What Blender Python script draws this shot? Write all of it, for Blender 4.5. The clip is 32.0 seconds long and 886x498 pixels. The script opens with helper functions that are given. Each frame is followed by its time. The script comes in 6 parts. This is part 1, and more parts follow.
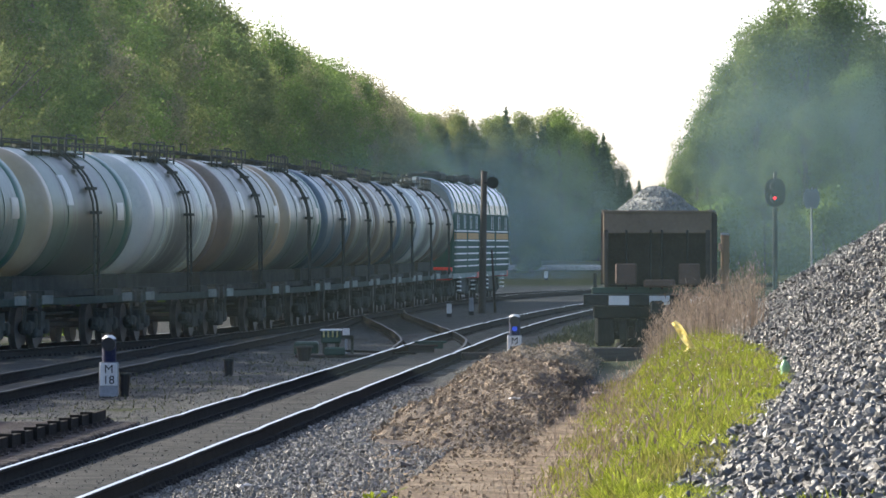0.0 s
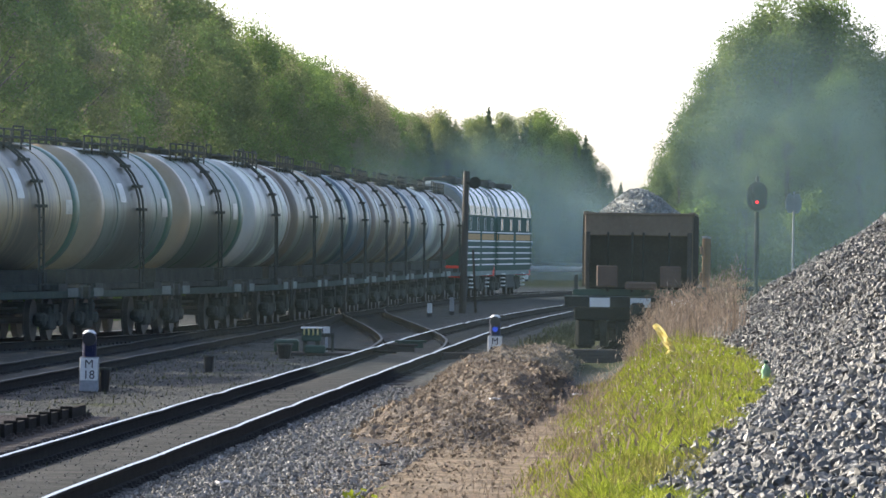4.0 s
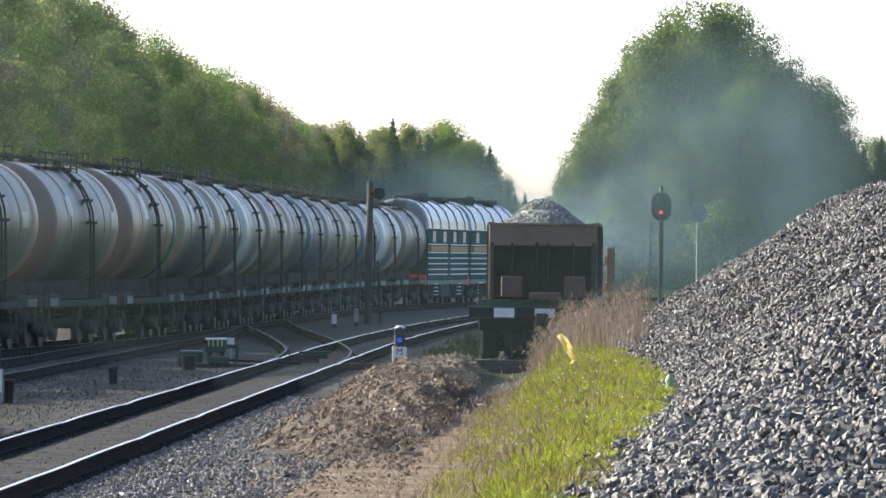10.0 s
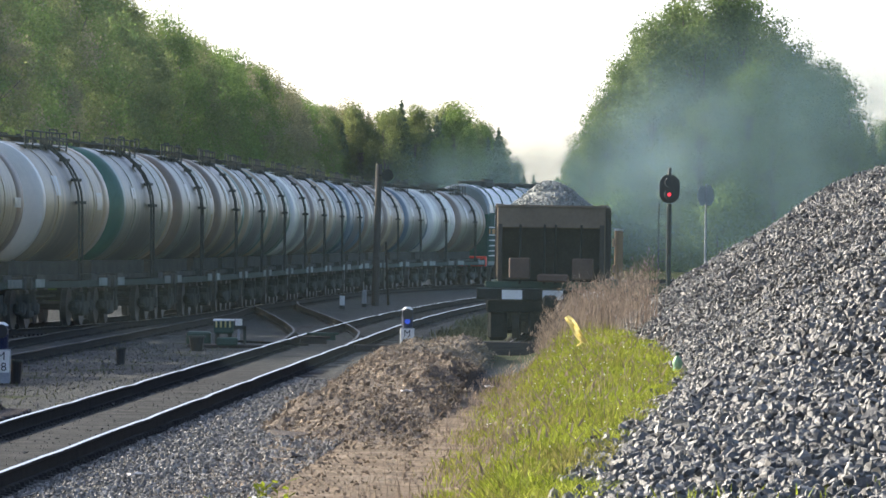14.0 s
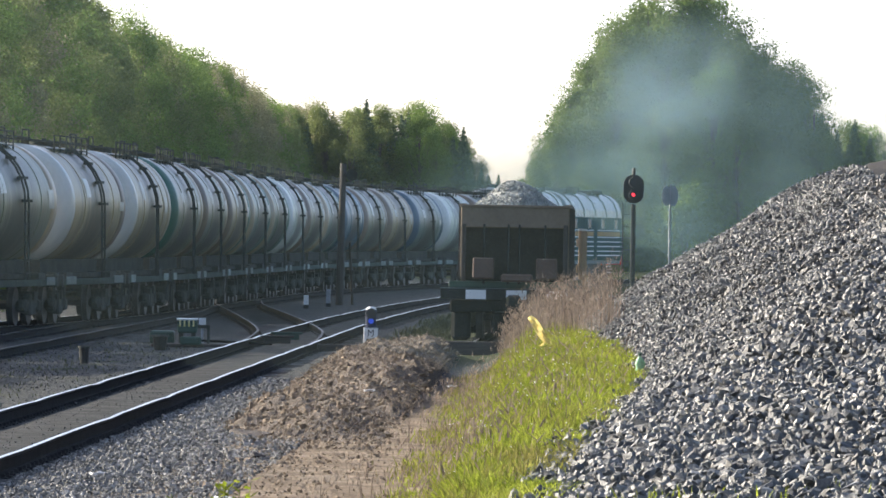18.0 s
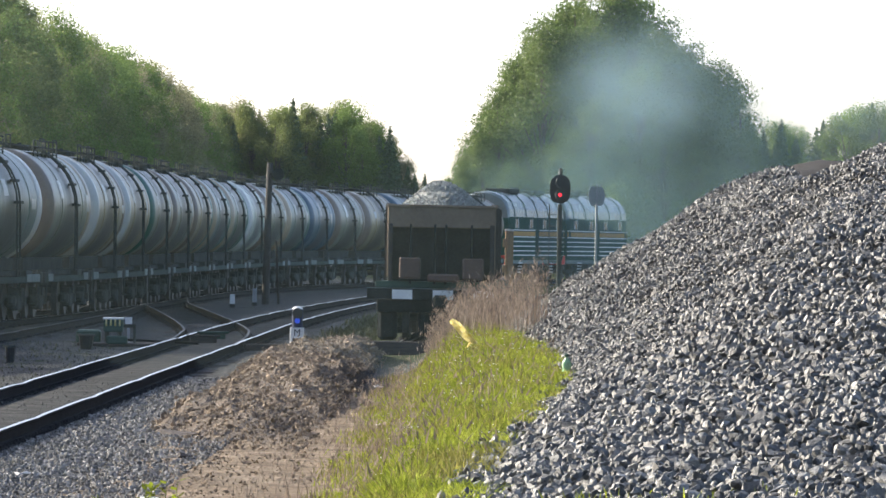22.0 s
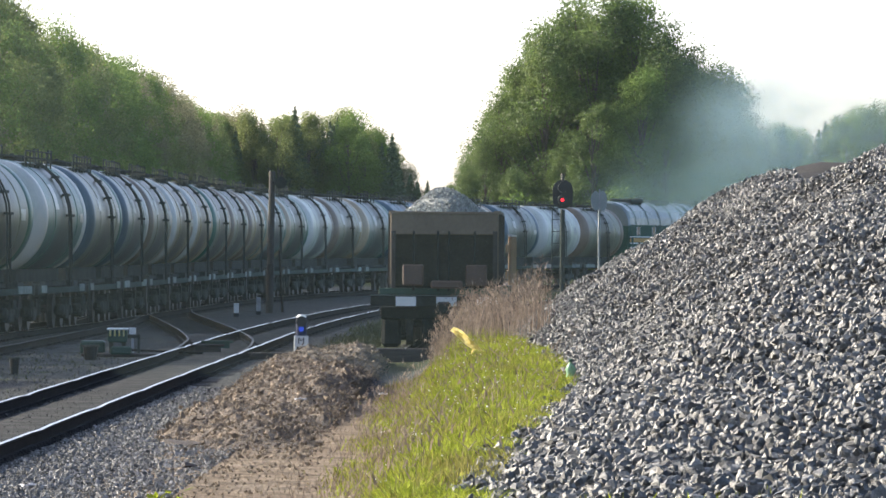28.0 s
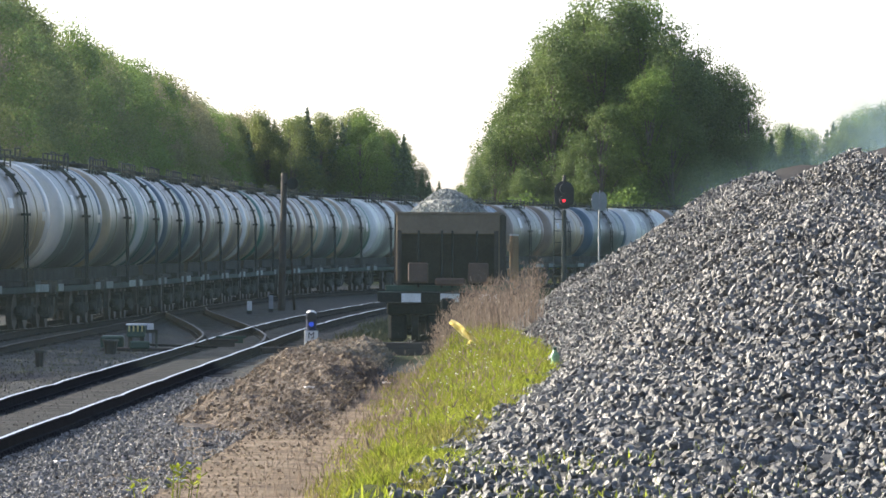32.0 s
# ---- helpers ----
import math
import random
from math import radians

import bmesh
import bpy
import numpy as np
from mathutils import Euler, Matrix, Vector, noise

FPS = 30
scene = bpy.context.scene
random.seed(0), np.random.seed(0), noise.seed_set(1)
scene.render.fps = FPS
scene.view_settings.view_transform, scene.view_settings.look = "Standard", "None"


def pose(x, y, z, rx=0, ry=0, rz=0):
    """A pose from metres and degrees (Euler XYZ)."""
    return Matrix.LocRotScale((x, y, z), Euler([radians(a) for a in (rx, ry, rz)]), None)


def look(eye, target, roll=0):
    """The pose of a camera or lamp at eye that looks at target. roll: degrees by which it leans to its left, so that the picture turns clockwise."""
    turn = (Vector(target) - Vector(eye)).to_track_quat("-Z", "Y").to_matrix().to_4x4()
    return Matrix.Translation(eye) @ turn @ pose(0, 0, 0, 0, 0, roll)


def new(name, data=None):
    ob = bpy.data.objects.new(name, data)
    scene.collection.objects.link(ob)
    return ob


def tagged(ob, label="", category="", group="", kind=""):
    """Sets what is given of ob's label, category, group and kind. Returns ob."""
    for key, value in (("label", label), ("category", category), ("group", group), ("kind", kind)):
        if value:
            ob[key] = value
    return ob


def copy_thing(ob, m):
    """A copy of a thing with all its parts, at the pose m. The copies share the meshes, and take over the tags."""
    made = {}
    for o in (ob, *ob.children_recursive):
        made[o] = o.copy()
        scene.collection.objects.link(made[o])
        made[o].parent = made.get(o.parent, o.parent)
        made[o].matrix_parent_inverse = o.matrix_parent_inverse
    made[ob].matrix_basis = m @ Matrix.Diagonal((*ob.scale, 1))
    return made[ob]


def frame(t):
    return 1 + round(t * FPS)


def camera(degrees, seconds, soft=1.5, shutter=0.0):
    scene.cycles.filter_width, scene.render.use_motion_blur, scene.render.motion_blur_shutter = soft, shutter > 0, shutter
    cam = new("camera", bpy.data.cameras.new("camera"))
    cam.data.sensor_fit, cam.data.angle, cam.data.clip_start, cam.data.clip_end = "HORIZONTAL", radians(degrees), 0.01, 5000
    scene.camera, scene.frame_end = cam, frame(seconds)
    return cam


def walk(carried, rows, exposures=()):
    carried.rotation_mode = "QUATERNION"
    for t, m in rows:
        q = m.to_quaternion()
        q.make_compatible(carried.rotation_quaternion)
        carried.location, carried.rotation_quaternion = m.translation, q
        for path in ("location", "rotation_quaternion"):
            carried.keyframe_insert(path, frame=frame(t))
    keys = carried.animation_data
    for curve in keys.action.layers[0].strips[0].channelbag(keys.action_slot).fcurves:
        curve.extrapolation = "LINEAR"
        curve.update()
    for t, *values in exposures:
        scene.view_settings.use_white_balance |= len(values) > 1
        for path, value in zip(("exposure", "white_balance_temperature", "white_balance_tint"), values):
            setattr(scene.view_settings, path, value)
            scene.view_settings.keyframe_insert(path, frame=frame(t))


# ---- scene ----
# The camera: a long lens held by hand, turning on the spot.
EYE = 2.58
cam = camera(7.178, 32.0, soft=1.6)


def aim(turn, tilt, lean, dx, dy, dz):
    a, b = radians(turn), radians(tilt)
    eye = Vector((dx, dy, EYE + dz))
    return look(eye, eye + 100 * Vector((math.sin(a) * math.cos(b), math.cos(a) * math.cos(b), math.sin(b))), lean)


# seconds, turn, tilt, lean in degrees; sway in metres
AIMS = [
    (0.0, 0.000, -0.055, -0.000, -0.000, 0.0, 0.000),
    (0.5, 0.018, -0.136, 0.248, -0.018, 0.0, 0.001),
    (1.0, 0.054, -0.138, 0.385, -0.014, 0.0, 0.003),
    (1.5, 0.041, -0.125, 0.423, -0.011, 0.0, -0.004),
    (2.0, 0.084, -0.098, 0.518, -0.007, 0.0, 0.006),
    (2.5, 0.156, -0.132, 0.448, -0.004, 0.0, 0.003),
    (3.0, 0.265, -0.076, 0.561, -0.005, 0.0, 0.011),
    (3.5, 0.222, -0.059, 0.682, -0.011, 0.0, 0.005),
    (5.5, 0.153, -0.027, 0.981, -0.038, 0.0, -0.016),
    (6.0, 0.182, -0.018, 0.868, -0.017, 0.0, -0.010),
    (6.5, 0.406, -0.057, 1.022, -0.019, 0.0, -0.018),
    (7.0, 0.505, -0.192, 0.818, -0.010, 0.0, -0.018),
    (7.5, 0.580, -0.144, 0.608, -0.008, 0.0, -0.008),
    (8.0, 0.590, -0.097, 0.732, 0.004, 0.0, -0.002),
    (8.5, 0.672, -0.128, 0.702, -0.003, 0.0, -0.016),
    (9.0, 1.097, -0.181, 0.546, 0.001, 0.0, -0.002),
    (9.5, 1.280, -0.080, 0.555, -0.001, 0.0, -0.002),
    (10.0, 0.930, 0.042, 0.642, -0.014, 0.0, -0.007),
    (10.5, 0.894, 0.097, 0.672, -0.008, 0.0, -0.005),
    (11.0, 0.891, 0.078, 0.479, -0.005, 0.0, -0.009),
    (11.5, 0.975, 0.014, 0.605, -0.002, 0.0, -0.010),
    (12.0, 1.104, -0.036, 0.498, -0.006, 0.0, -0.009),
    (12.5, 1.072, -0.126, 0.543, -0.003, 0.0, -0.009),
    (13.0, 0.995, -0.082, 0.553, -0.011, 0.0, -0.004),
    (13.5, 0.900, -0.060, 0.767, -0.016, 0.0, -0.008),
    (14.0, 0.863, -0.106, 0.812, -0.005, 0.0, -0.011),
    (14.5, 0.911, -0.164, 1.005, -0.013, 0.0, -0.013),
    (16.5, 1.002, -0.118, 1.193, -0.004, 0.0, -0.000),
    (17.0, 0.949, -0.022, 0.957, 0.001, 0.0, -0.008),
    (17.5, 1.016, -0.043, 1.069, 0.015, 0.0, -0.011),
    (18.0, 1.149, -0.106, 0.940, 0.016, 0.0, -0.005),
    (18.5, 1.219, -0.129, 0.803, 0.023, 0.0, -0.005),
    (19.0, 1.401, -0.260, 0.939, 0.017, 0.0, -0.008),
    (19.5, 1.475, -0.274, 0.959, 0.014, 0.0, -0.007),
    (20.0, 1.687, -0.160, 0.835, 0.017, 0.0, -0.002),
    (20.5, 1.846, 0.037, 0.971, 0.020, 0.0, -0.007),
    (21.0, 1.876, 0.010, 0.931, 0.014, 0.0, 0.002),
    (21.5, 1.849, -0.022, 1.071, 0.012, 0.0, 0.003),
    (22.0, 1.748, -0.103, 1.087, 0.007, 0.0, 0.014),
    (22.5, 1.773, -0.079, 1.188, 0.003, 0.0, 0.020),
    (23.0, 1.789, -0.005, 1.043, 0.003, 0.0, 0.019),
    (23.5, 1.741, -0.025, 1.089, 0.007, 0.0, 0.015),
    (24.0, 1.686, -0.094, 1.202, 0.003, 0.0, 0.013),
    (24.5, 1.664, -0.101, 1.038, 0.010, 0.0, 0.012),
    (25.0, 1.713, -0.053, 0.551, 0.013, 0.0, 0.018),
    (25.5, 1.798, -0.127, 0.613, 0.011, 0.0, 0.007),
    (27.5, 1.764, -0.105, 0.716, -0.001, 0.0, 0.007),
    (28.0, 1.718, -0.051, 0.392, 0.020, 0.0, 0.016),
    (28.5, 1.722, 0.138, 0.408, 0.013, 0.0, 0.016),
    (29.0, 1.667, -0.078, 0.400, 0.015, 0.0, 0.008),
    (29.5, 1.620, -0.142, 0.525, 0.017, 0.0, 0.021),
    (30.0, 1.679, 0.055, 0.690, 0.007, 0.0, 0.016),
    (30.5, 1.699, 0.056, 0.717, 0.008, 0.0, 0.010),
    (31.0, 1.782, 0.016, 0.917, -0.004, 0.0, -0.003),
    (31.5, 1.690, -0.044, 0.476, 0.017, -0.5, -0.006),
    (32.0, 1.612, -0.052, 0.300, 0.017, -7.6, -0.004),
]
walk(cam, [(t, aim(*row)) for t, *row in AIMS], exposures=[(0, 1.3, 6750, 9), (32, 1.3, 6750, 9)])

# ---- light ----
SUN_TURN, SUN_HIGH = -58.0, 22.0
world = bpy.data.worlds.new("sky")
scene.world = world
world.use_nodes = True
wn = world.node_tree
sky = wn.nodes.new("ShaderNodeTexSky")
sky.sky_type, sky.sun_disc = "NISHITA", False
sky.sun_elevation, sky.sun_rotation = radians(SUN_HIGH), radians(SUN_TURN)
sky.air_density, sky.dust_density, sky.ozone_density = 0.44, 2.2, 1.2
wn.nodes["Background"].inputs[1].default_value = 0.225
wn.links.new(sky.outputs[0], wn.nodes["Background"].inputs[0])
sun = new("sun", bpy.data.lights.new("sun", "SUN"))
sun.data.energy, sun.data.angle, sun.data.color = 4.1, radians(1.0), (1.0, 0.92, 0.8)
a, b = radians(SUN_TURN), radians(SUN_HIGH)
sun.matrix_world = look(Vector((math.sin(a) * math.cos(b), math.cos(a) * math.cos(b), math.sin(b))) * 200, (0, 0, 0))


# ---- materials ----
def mat(name, stops, scale=3.0, rough=0.8, metal=0.0, bump=0.3, fine=8.0, dist=0.02, stretch=(1, 1, 1), vary=0.0, space="Object", through_light=0.0, gloss=0.5):
    """A surface whose colour runs through stops by noise at two scales, with bump; vary: change of value from thing to thing."""
    m = bpy.data.materials.new(name)
    m.use_nodes = True
    nt = m.node_tree
    n, l = nt.nodes, nt.links
    p = n["Principled BSDF"]
    tc = n.new("ShaderNodeTexCoord")
    mp = n.new("ShaderNodeMapping")
    mp.inputs["Scale"].default_value = stretch
    src = n.new("ShaderNodeNewGeometry").outputs["Position"] if space == "World" else tc.outputs["Object"]
    l.new(src, mp.inputs[0])
    big, small = n.new("ShaderNodeTexNoise"), n.new("ShaderNodeTexNoise")
    for tex, k, d in ((big, scale, 4.0), (small, scale * fine, 6.0)):
        tex.inputs["Scale"].default_value, tex.inputs["Detail"].default_value = k, d
        l.new(mp.outputs[0], tex.inputs["Vector"])
    mix = n.new("ShaderNodeMath")
    mix.operation = "MULTIPLY_ADD"
    l.new(big.outputs[0], mix.inputs[0])
    mix.inputs[1].default_value = 0.6
    sm = n.new("ShaderNodeMath")
    sm.operation = "MULTIPLY"
    l.new(small.outputs[0], sm.inputs[0])
    sm.inputs[1].default_value = 0.4
    l.new(sm.outputs[0], mix.inputs[2])
    ramp = n.new("ShaderNodeValToRGB")
    els = ramp.color_ramp.elements
    while len(els) < len(stops):
        els.new(0.5)
    for i, (e, c) in enumerate(zip(els, stops)):
        e.position = 0.3 + 0.4 * i / max(1, len(stops) - 1)
        e.color = (*c, 1)
    l.new(mix.outputs[0], ramp.inputs[0])
    out = ramp.outputs[0]
    if vary:
        oi, isl = n.new("ShaderNodeObjectInfo"), n.new("ShaderNodeNewGeometry")
        add = n.new("ShaderNodeMath")
        l.new(oi.outputs["Random"], add.inputs[0])
        l.new(isl.outputs["Random Per Island"], add.inputs[1])
        fr = n.new("ShaderNodeMath")
        fr.operation = "FRACT"
        l.new(add.outputs[0], fr.inputs[0])
        mr = n.new("ShaderNodeMapRange")
        mr.inputs[3].default_value, mr.inputs[4].default_value = 1 - vary, 1 + vary
        l.new(fr.outputs[0], mr.inputs[0])
        hs = n.new("ShaderNodeHueSaturation")
        l.new(mr.outputs[0], hs.inputs["Value"])
        l.new(out, hs.inputs["Color"])
        out = hs.outputs[0]
    l.new(out, p.inputs["Base Color"])
    p.inputs["Roughness"].default_value, p.inputs["Metallic"].default_value = rough, metal
    p.inputs["Specular IOR Level"].default_value = gloss
    if bump:
        bp = n.new("ShaderNodeBump")
        bp.inputs["Strength"].default_value, bp.inputs["Distance"].default_value = bump, dist
        l.new(small.outputs[0], bp.inputs["Height"])
        l.new(bp.outputs[0], p.inputs["Normal"])
    if through_light:
        tr, ms = n.new("ShaderNodeBsdfTranslucent"), n.new("ShaderNodeMixShader")
        l.new(out, tr.inputs[0])
        ms.inputs[0].default_value = through_light
        l.new(p.outputs[0], ms.inputs[1])
        l.new(tr.outputs[0], ms.inputs[2])
        l.new(ms.outputs[0], n["Material Output"].inputs[0])
    return m


def glow(name, colour, power):
    m = bpy.data.materials.new(name)
    m.use_nodes = True
    p = m.node_tree.nodes["Principled BSDF"]
    p.inputs["Base Color"].default_value = (*colour, 1)
    p.inputs["Emission Color"].default_value = (*colour, 1)
    p.inputs["Emission Strength"].default_value = power
    return m


M_RAIL_TOP = mat("worn_rail_steel", [(0.32, 0.32, 0.31), (0.5, 0.49, 0.46)], 0.6, 0.3, 1.0, 0.05)
M_RAIL_DULL = mat("dull_rail_steel", [(0.04, 0.04, 0.038), (0.075, 0.073, 0.068)], 0.6, 0.6, 0.0, 0.05, gloss=0.15)
M_RUST = mat("dark_rusty_steel", [(0.015, 0.0145, 0.0135), (0.034, 0.031, 0.027)], 3, 0.9, 0.0, gloss=0.08)
M_SLEEPER = mat("grey_concrete_sleeper", [(0.036, 0.034, 0.032), (0.080, 0.076, 0.070)], 2.5, 0.95, vary=0.25, gloss=0.05)
M_OLD_TIE = mat("tarred_timber", [(0.028, 0.022, 0.019), (0.068, 0.056, 0.048)], 3, 0.9, vary=0.25, stretch=(1, 8, 8))
M_STONE = mat("crushed_granite", [(0.044, 0.045, 0.042), (0.099, 0.100, 0.092), (0.228, 0.225, 0.206)], 9, 0.58, vary=0.72, bump=0.6, dist=0.012, gloss=0.42)
M_LOAD = mat("pale_fine_granite", [(0.13, 0.143, 0.135), (0.23, 0.245, 0.228), (0.36, 0.36, 0.33)], 9, 0.8, vary=0.4, bump=0.5, dist=0.01, gloss=0.3)
# near-black tone that paints the shade in gaps between the heap's stones
M_CORE = mat("painted_gap_shade", [(0.014, 0.014, 0.014), (0.034, 0.034, 0.033)], 9, 0.95, gloss=0.1)
M_BALLAST = mat("track_ballast_stone", [(0.046, 0.050, 0.050), (0.098, 0.102, 0.1), (0.18, 0.18, 0.172)], 9, 0.9, vary=0.4, gloss=0.1)
M_GRIT = mat("brown_grey_grit", [(0.085, 0.084, 0.078), (0.185, 0.182, 0.170), (0.34, 0.33, 0.305)], 9, 0.9, vary=0.55, gloss=0.15)
M_SOIL = mat("dry_brown_spoil", [(0.040, 0.030, 0.020), (0.102, 0.076, 0.050), (0.190, 0.147, 0.099)], 3.2, 0.95, bump=1.0, dist=0.08, fine=7)
M_CLOD = mat("soil_clod", [(0.125, 0.094, 0.062), (0.265, 0.208, 0.145)], 9, 0.95, vary=0.5)
M_GRASS = mat("fresh_green_grass", [(0.098, 0.135, 0.012), (0.185, 0.225, 0.026), (0.31, 0.33, 0.065)], 2.4, 0.7, vary=0.5, bump=0, through_light=0.5, gloss=0.2)
M_OLIVE = mat("older_olive_grass", [(0.10, 0.10, 0.024), (0.17, 0.165, 0.042), (0.24, 0.22, 0.08)], 2.4, 0.75, vary=0.4, bump=0, through_light=0.45, gloss=0.15)
M_WEED = mat("dull_yard_weeds", [(0.05, 0.06, 0.025), (0.1, 0.11, 0.045)], 1.1, 0.8, vary=0.3, bump=0)
M_DEAD = mat("dry_reed_stalks", [(0.128, 0.098, 0.074), (0.235, 0.188, 0.146)], 1.5, 0.8, vary=0.45, bump=0, through_light=0.3)
M_LEAF = mat("spring_leaves", [(0.082, 0.142, 0.033), (0.132, 0.200, 0.050), (0.18, 0.245, 0.078)], 0.35, 0.7, vary=0.25, bump=0, through_light=0.55, gloss=0.25)
M_LEAF_B = mat("olive_leaves", [(0.105, 0.142, 0.044), (0.155, 0.188, 0.064), (0.205, 0.228, 0.09)], 0.35, 0.7, vary=0.25, bump=0, through_light=0.55, gloss=0.25)
M_LEAF_C = mat("budding_grey_brown_twigs", [(0.15, 0.152, 0.088), (0.21, 0.205, 0.112), (0.28, 0.265, 0.145)], 0.35, 0.75, vary=0.25, bump=0, through_light=0.5, gloss=0.2)
M_LUSH = mat("lush_green_leaves", [(0.055, 0.095, 0.024), (0.1, 0.15, 0.04), (0.17, 0.215, 0.065)], 0.35, 0.6, vary=0.3, bump=0, through_light=0.45)
M_NEEDLE = mat("spruce_needles", [(0.05, 0.085, 0.035), (0.1, 0.14, 0.055)], 0.5, 0.7, vary=0.3, bump=0)
M_BARK = mat("tree_bark", [(0.06, 0.05, 0.04), (0.14, 0.12, 0.1)], 2, 0.95, stretch=(4, 4, 0.6))
M_BLACK = mat("dusty_black_underframe", [(0.036, 0.042, 0.037), (0.088, 0.094, 0.080)], 3, 0.85, 0.0, gloss=0.12)
M_WHEEL = mat("wheel_steel", [(0.035, 0.036, 0.033), (0.085, 0.083, 0.074)], 3, 0.6, 0.2)
M_GREEN = mat("locomotive_green", [(0.012, 0.05, 0.035), (0.02, 0.075, 0.055)], 1.2, 0.75, bump=0.05, gloss=0.12)
M_ROOF = mat("locomotive_roof_paint", [(0.085, 0.115, 0.108), (0.17, 0.205, 0.195)], 1.5, 0.26, bump=0.08, gloss=0.7)
M_YELLOW = mat("ochre_band_paint", [(0.3, 0.15, 0.02), (0.4, 0.21, 0.03)], 2, 0.5, bump=0.05, gloss=0.2)
M_WHITE = mat("chalky_white_paint", [(0.6, 0.6, 0.57), (0.8, 0.8, 0.77)], 3, 0.6, bump=0.1)
M_GLASS = mat("dark_cab_glass", [(0.01, 0.014, 0.016), (0.02, 0.025, 0.028)], 1, 0.06, bump=0)
M_RED = mat("red_marker_paint", [(0.6, 0.03, 0.015), (0.75, 0.05, 0.02)], 2, 0.4, bump=0)
M_PLATE = mat("faded_frame_plate", [(0.06, 0.10, 0.088), (0.20, 0.25, 0.225)], 2, 0.7, vary=0.4)
M_BROWN = mat("brown_wagon_steel", [(0.120, 0.085, 0.056), (0.184, 0.135, 0.087)], 1.6, 0.75, bump=0.25)
M_DARKBROWN = mat("dark_wagon_steel", [(0.038, 0.034, 0.030), (0.075, 0.064, 0.055)], 2, 0.8, gloss=0.2)
M_RUSTBOX = mat("red_brown_box_paint", [(0.072, 0.039, 0.029), (0.111, 0.065, 0.046)], 2, 0.75)
M_DECKGREEN = mat("green_frame_paint", [(0.010, 0.042, 0.029), (0.024, 0.070, 0.047)], 2, 0.65)
M_TIMBER = mat("orange_raw_timber", [(0.22, 0.135, 0.07), (0.36, 0.24, 0.135)], 2, 0.8, stretch=(6, 6, 0.7))
M_POLE = mat("weathered_pole", [(0.029, 0.025, 0.021), (0.067, 0.058, 0.050)], 2, 0.9, stretch=(5, 5, 0.6))
M_GREY = mat("grey_post_paint", [(0.2, 0.21, 0.22), (0.34, 0.35, 0.36)], 3, 0.6)
M_SIGNBACK = mat("pale_grey_metal", [(0.20, 0.225, 0.225), (0.29, 0.315, 0.31)], 3, 0.6, 0.1)
M_CONCRETE = mat("pale_concrete", [(0.4, 0.39, 0.37), (0.55, 0.54, 0.52)], 6, 0.85)
M_LAMPRED = glow("red_lamp", (1.0, 0.015, 0.03), 1.3)
M_LAMPBLUE = glow("blue_lamp", (0.02, 0.07, 0.6), 0.25)
M_BLUE = mat("blue_lens_hood", [(0.01, 0.014, 0.04), (0.018, 0.026, 0.075)], 3, 0.5, gloss=0.2)
M_TAPE = mat("yellow_plastic", [(0.62, 0.50, 0.12), (0.74, 0.66, 0.3), (0.8, 0.78, 0.6)], 9, 0.35, bump=0.4, through_light=0.55)
M_BOTTLE = mat("pale_green_plastic", [(0.2, 0.42, 0.2), (0.5, 0.66, 0.46)], 8, 0.2, bump=0)
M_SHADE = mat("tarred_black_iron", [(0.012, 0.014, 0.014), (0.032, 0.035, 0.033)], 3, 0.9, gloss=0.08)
M_LID = mat("black_plastic", [(0.01, 0.01, 0.01), (0.02, 0.02, 0.02)], 5, 0.5)


# ---- tools of shape ----
def box(bm, x0, x1, y0, y1, z0, z1, bevel=0.0):
    made = bmesh.ops.create_cube(bm, size=1, matrix=Matrix.LocRotScale(((x0 + x1) / 2, (y0 + y1) / 2, (z0 + z1) / 2), None, (x1 - x0, y1 - y0, z1 - z0)))
    if bevel:
        edges = list({e for v in made["verts"] for e in v.link_edges})
        bmesh.ops.bevel(bm, geom=edges, offset=bevel, segments=1, affect="EDGES")


def rod(bm, p, q, r, n=8, r2=None):
    p, q = Vector(p), Vector(q)
    m = Matrix.Translation((p + q) / 2) @ (q - p).to_track_quat("Z", "Y").to_matrix().to_4x4()
    bmesh.ops.create_cone(bm, cap_ends=True, segments=n, radius1=r, radius2=r if r2 is None else r2, depth=(q - p).length, matrix=m)


def part(name, bm, material, parent=None, label="", smooth=False):
    me = bpy.data.meshes.new(name)
    bm.to_mesh(me)
    bm.free()
    me.materials.append(material)
    if smooth:
        me.polygons.foreach_set("use_smooth", [True] * len(me.polygons))
    ob = new(name, me)
    ob.parent = parent
    if label:
        tagged(ob, label)
    return ob


def boxes(name, rows, material, parent=None, label="", bevel=0.0):
    bm = bmesh.new()
    for r in rows:
        box(bm, *r, bevel=bevel)
    return part(name, bm, material, parent, label)


def sheet(name, verts, faces, material, parent=None, label="", smooth=False):
    """A mesh from computed arrays: verts (n, 3), faces (m, 3 or 4)."""
    verts, faces = np.asarray(verts, np.float32), np.asarray(faces, np.int32)
    me = bpy.data.meshes.new(name)
    k = faces.shape[1]
    me.vertices.add(len(verts))
    me.vertices.foreach_set("co", verts.ravel())
    me.loops.add(faces.size)
    me.loops.foreach_set("vertex_index", faces.ravel())
    me.polygons.add(len(faces))
    me.polygons.foreach_set("loop_start", np.arange(len(faces), dtype=np.int32) * k)
    me.polygons.foreach_set("use_smooth", np.full(len(faces), smooth))
    me.update(calc_edges=True)
    me.materials.append(material)
    ob = new(name, me)
    ob.parent = parent
    if label:
        tagged(ob, label)
    return ob


